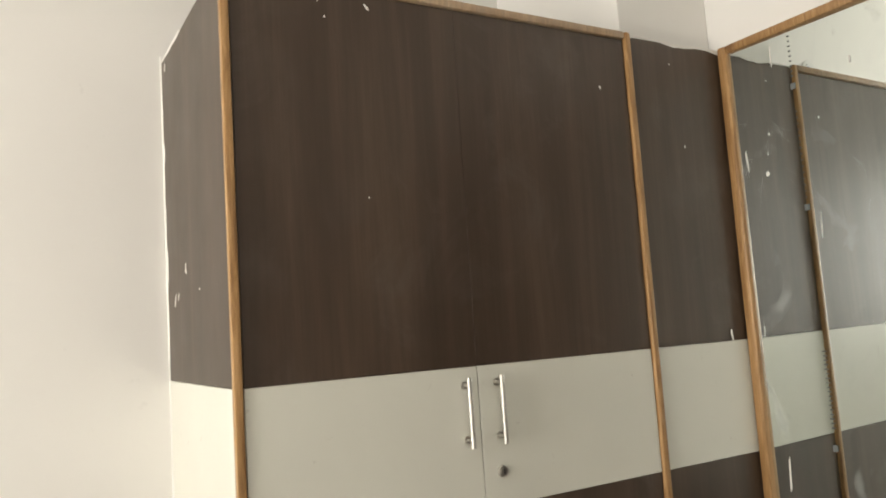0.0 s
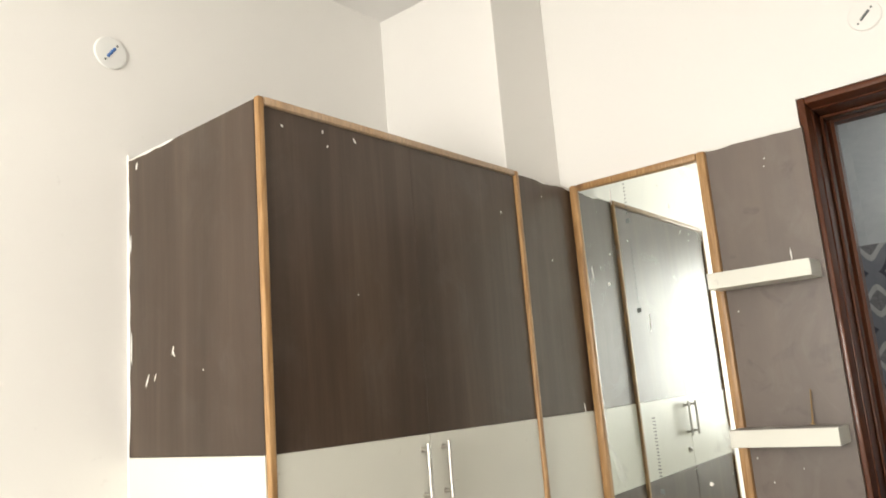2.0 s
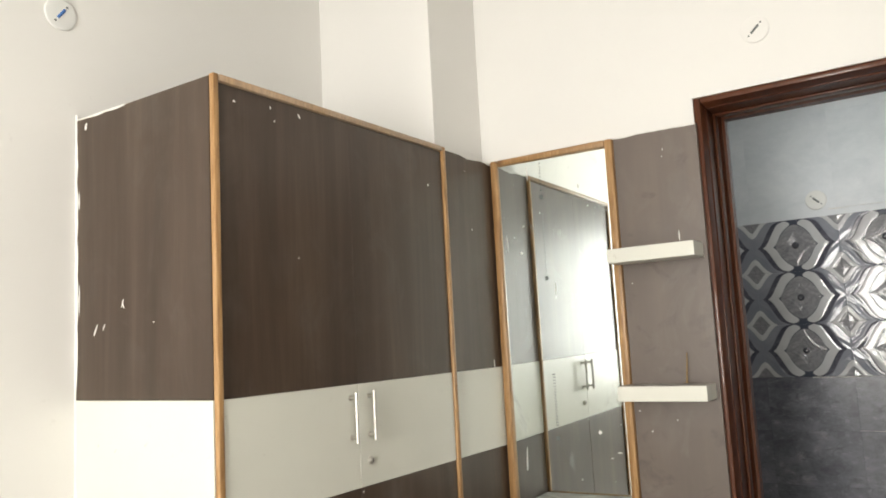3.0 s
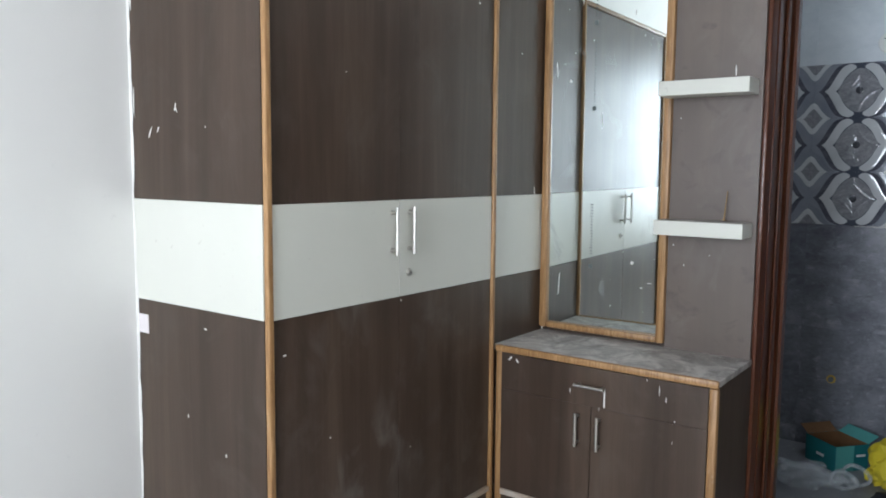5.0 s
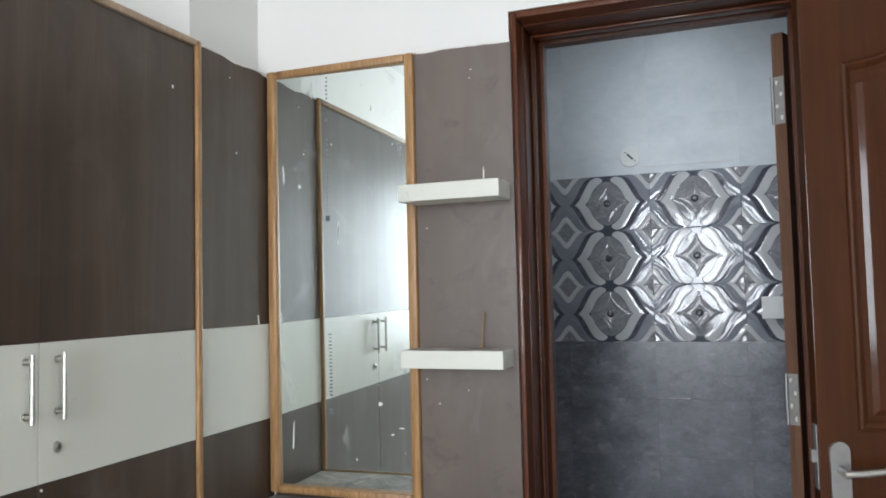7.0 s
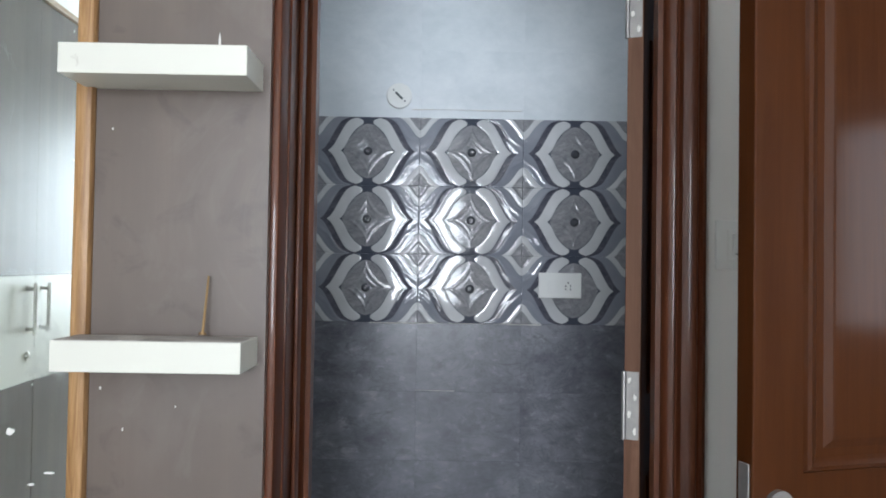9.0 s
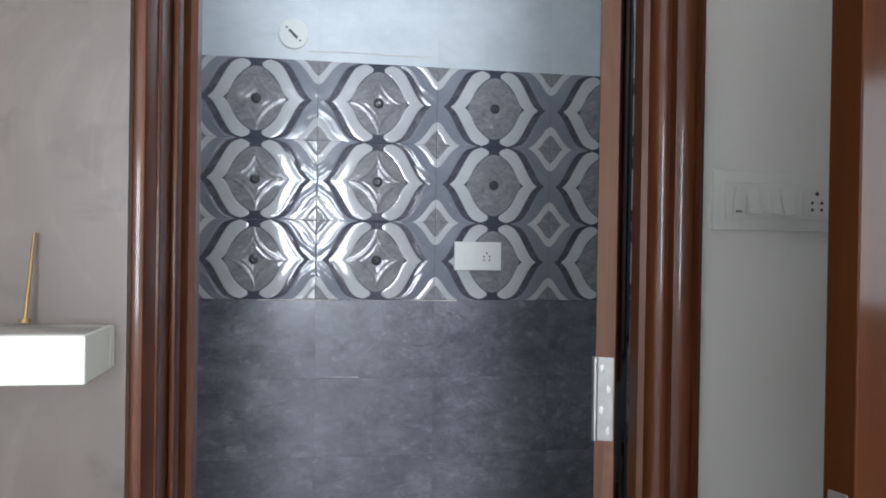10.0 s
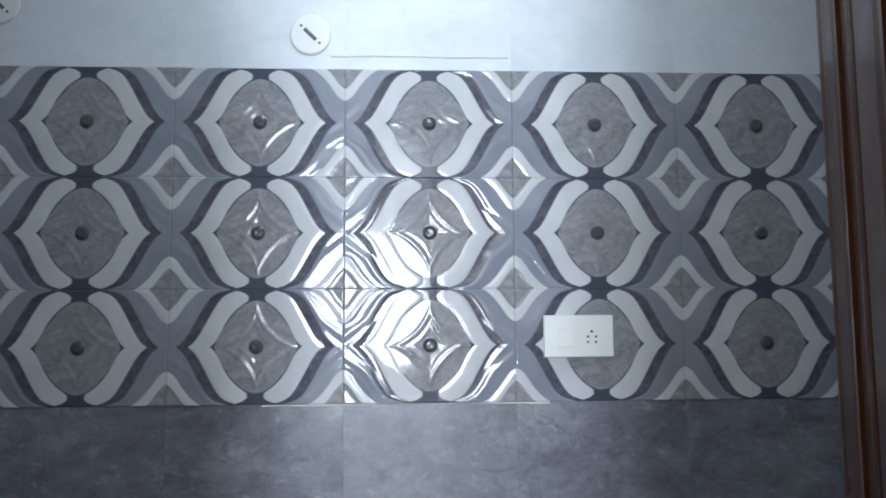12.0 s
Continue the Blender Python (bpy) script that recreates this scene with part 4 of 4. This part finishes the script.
bag = thing("plastic_bag", (3.03, 0.80, BZ0), "crumpled clear plastic carrier bag on the bathroom floor", "plastic bag")
crumpled("film", bag, (3.02, 0.81, BZ0 + 0.030), (0.105, 0.150, 0.046), BAG, 2, 0.8)
for cy, cx, r, tall in ((0.640, 3.02, 0.055, 0.040), (0.600, 3.09, 0.060, 0.048)):
    bm = bmesh.new()
    loop = [Vector((cx + 0.018 * math.sin(2 * a), cy + r * math.cos(a), BZ0 + 0.010 + tall * (1 + math.sin(a)))) for a in [i * math.pi / 12 for i in range(24)]]
    for a, b in zip(loop, loop[1:] + loop[:1]):
        box(bm, (a + b) / 2 - Vector((0.016, 0.008, 0.006)), (a + b) / 2 + Vector((0.016, 0.008, 0.006)), 0.003)
    part("bag_handle", bm, BAG, bag, "", True)
sack = thing("yellow_bag", (3.20, 0.455, BZ0), "crumpled yellow plastic bag on the bathroom floor", "plastic bag")
crumpled("film", sack, (3.20, 0.455, BZ0 + 0.09), (0.10, 0.11, 0.115), YELLOW, 5, 0.6)
tool = thing("black_tool", (2.92, 0.49, BZ0), "black plastic hand tool lying on the bathroom floor", "tool")
part("tool_body", rod((2.84, 0.52, BZ0 + 0.02), (2.92, 0.485, BZ0 + 0.045), 0.019, 12), BLACK, tool, "", True)
part("tool_grip", rod((2.92, 0.485, BZ0 + 0.040), (3.00, 0.42, BZ0 + 0.03), 0.028, 12), BLACK, tool, "", True)

# ---- window in the west wall, the source of the room's daylight ----
window = thing("window_1", (WEST, 0.71, WIN_Z0), "white framed bedroom window", "window", "", "structure")
fr = 0.045
part("window_frame", boxes(((WEST - 0.07, WIN_Y0, WIN_Z0), (WEST - 0.03, WIN_Y0 + fr, WIN_Z1)), ((WEST - 0.07, WIN_Y1 - fr, WIN_Z0), (WEST - 0.03, WIN_Y1, WIN_Z1)),
                           ((WEST - 0.07, WIN_Y0 + fr, WIN_Z0), (WEST - 0.03, WIN_Y1 - fr, WIN_Z0 + fr)), ((WEST - 0.07, WIN_Y0 + fr, WIN_Z1 - fr), (WEST - 0.03, WIN_Y1 - fr, WIN_Z1))), PLASTIC, window)
part("mullion", boxes(((WEST - 0.065, 0.690, WIN_Z0 + fr), (WEST - 0.035, 0.730, WIN_Z1 - fr))), PLASTIC, window)

# ---- bathroom tiles ----
TW, TH_ROW, JOINT, BAND_Z = 0.4235, 0.2785, 0.0002, 1.041


def curve_at(table, s):
    for (a, va), (b, vb) in zip(table, table[1:]):
        if s <= b:
            k = (s - a) / (b - a)
            return va + (vb - va) * k
    return table[-1][1]


def smooth(a, b, s):
    k = min(1.0, max(0.0, (s - a) / (b - a)))
    return k * k * (3 - 2 * k)


OUTER = [(0, 0.385), (0.03, 0.360), (0.06, 0.342), (0.12, 0.316), (0.20, 0.288), (0.30, 0.253), (0.38, 0.222), (0.43, 0.196), (0.46, 0.168), (0.48, 0.132), (0.50, 0.085)]
INNER = [(0, 0.262), (0.03, 0.240), (0.06, 0.224), (0.12, 0.203), (0.20, 0.178), (0.27, 0.148), (0.33, 0.112), (0.37, 0.078), (0.40, 0.050), (0.44, 0.047), (0.47, 0.072), (0.485, 0.105), (0.50, 0.15)]


GEM = [(0, 0.200), (0.02, 0.172), (0.05, 0.148), (0.10, 0.116), (0.15, 0.090), (0.20, 0.068), (0.25, 0.045), (0.28, 0.024), (0.295, 0.0), (0.50, -0.30)]
CORE = [(0, 0.112), (0.03, 0.090), (0.07, 0.070), (0.11, 0.052), (0.15, 0.030), (0.175, 0.012), (0.185, 0.0), (0.50, -0.35)]


def relief_mesh():
    nu, nv = 120, 80
    verts, faces, at_o, at_i, at_g, at_c, at_h, at_k = [], [], [], [], [], [], [], []
    w, h = TW - JOINT, TH_ROW - JOINT
    for j in range(nv + 1):
        for i in range(nu + 1):
            u, v = i / nu - 0.5, j / nv - 0.5
            U, V = abs(u), abs(v)
            o = U - curve_at(OUTER, V)
            n = U - curve_at(INNER, V)
            g = curve_at(GEM, 0.5 - V) - (0.5 - U)
            c = curve_at(CORE, 0.5 - V) - (0.5 - U)
            star = ((U / 0.21) ** 0.70 + (V / 0.34) ** 0.70) ** (1 / 0.70)
            knob = math.hypot(u * TW, v * TH_ROW)
            z = 0.0
            # petals: low flat-topped cushions
            if o < 0 and n > 0:
                z += 0.0007 * smooth(0.0, 0.02, n) * smooth(0.0, 0.02, -o)
            # rounded wave between the dark band and the gem, ring of the gem
            if o > 0.0:
                z += 0.0020 * smooth(0.02, 0.085, o) * (1 - 0.75 * smooth(-0.060, -0.008, g))
                z += 0.0016 * smooth(0.0, 0.035, g) * (1 - smooth(-0.01, 0.03, c))
                z += 0.0014 * smooth(0.01, 0.10, c)
                # fine ribs that follow the wave from petal to gem
                if g < 0:
                    f = o / (o - g)
                    z += 0.00055 * math.sin(2 * math.pi * 2.5 * f) * smooth(0.05, 0.25, f) * smooth(0.0, 0.05, o)
            # concave star round the knob
            if n < 0:
                z += 0.0017 * (math.exp(-((star - 0.98) / 0.11) ** 2) + 0.55 * math.exp(-((star - 0.58) / 0.10) ** 2)) * smooth(0.0, 0.03, -n) - 0.0006 * (1 - smooth(0.2, 0.9, star))
            if knob < 0.0165:
                z += 0.0095 * math.sqrt(max(0.0, 1 - (knob / 0.0165) ** 2)) - (0.0022 if knob < 0.006 else 0)
            elif knob < 0.021:
                z -= 0.0012
            verts.append((-z, u * w, v * h))
            at_o.append(o)
            at_i.append(n)
            at_g.append(g)
            at_c.append(c)
            at_k.append(min(0.3, (0.0175 - knob) * 4))
            at_h.append(V - (0.400 - 7.0 * U * U))
    rim = len(verts)
    for j in range(nv):
        for i in range(nu):
            a = j * (nu + 1) + i
            faces.append((a, a + nu + 1, a + nu + 2, a + 1))
    me = bpy.data.meshes.new("relief_tile")
    back = [(0.006, su * w / 2, sv * h / 2) for su, sv in ((-1, -1), (1, -1), (1, 1), (-1, 1))]
    verts += back
    low, up = [i for i in range(nu + 1)], [nv * (nu + 1) + i for i in range(nu + 1)]
    faces += [tuple(low + [rim + 1, rim]), tuple(up[::-1] + [rim + 3, rim + 2])]
    faces += [tuple([j * (nu + 1) for j in range(nv, -1, -1)] + [rim, rim + 3]), tuple([j * (nu + 1) + nu for j in range(nv + 1)] + [rim + 2, rim + 1])]
    me.from_pydata(verts, [], faces)
    for name, values in (("petal_outer", at_o), ("petal_inner", at_i), ("gem", at_g), ("gem_core", at_c), ("high", at_h), ("knob", at_k)):
        layer = me.attributes.new(name, "FLOAT", "POINT")
        layer.data.foreach_set("value", values + [0.0] * 4)
    me.polygons.foreach_set("use_smooth", [True] * (nu * nv) + [False] * 4)
    me.materials.append(RELIEF)
    return me


def flat_tile_mesh(name, w, h, mat):
    bm = boxes(((0.0, -w / 2, -h / 2), (0.006, w / 2, h / 2)), bevel=0.0004)
    bmesh.ops.recalc_face_normals(bm, faces=bm.faces)
    me = bpy.data.meshes.new(name)
    bm.to_mesh(me)
    bm.free()
    me.materials.append(mat)
    return me


def lay(me, name, y, z):
    ob = new(name, me)
    ob.parent = tile_wall
    ob.location = (BX1, y, z)


for z, y0, y1, seed in ((1.912, 0.140, 0.590, 21), (0.768, 0.400, 0.560, 22), (1.0405, 0.05, 0.75, 23)):
    smear = finish("grout_smear", ragged(lambda s: Vector((BX1 - 0.0004, y0 + (y1 - y0) * s, z)), (0, 0, -1), (-1, 0, 0), 0.0008, 0.0052, 0.02, seed), PUTTY)
    smear.parent = tile_wall

relief = relief_mesh()
slate = flat_tile_mesh("slate_tile", TW - JOINT, TH_ROW - JOINT, SLATE)
pale = flat_tile_mesh("pale_tile", TW - JOINT, TH_ROW - JOINT, PALE)
last = BAND_Z - 4 * TH_ROW - BZ0
slate_cut = flat_tile_mesh("cut_slate_tile", TW - JOINT, last - 0.002, SLATE)
for col in range(-3, 3):
    y = 0.343 + TW * (col + 1)
    for row in range(3):
        lay(relief, "relief_tile", y, BAND_Z + TH_ROW * (row + 0.5))
    for row in range(4):
        lay(slate, "slate_tile", y, BAND_Z - TH_ROW * (row + 0.5))
    lay(slate_cut, "slate_tile", y, BZ0 + last / 2)
    for row in range(3):
        lay(pale, "pale_tile", y, BAND_Z + TH_ROW * (row + 3.5))
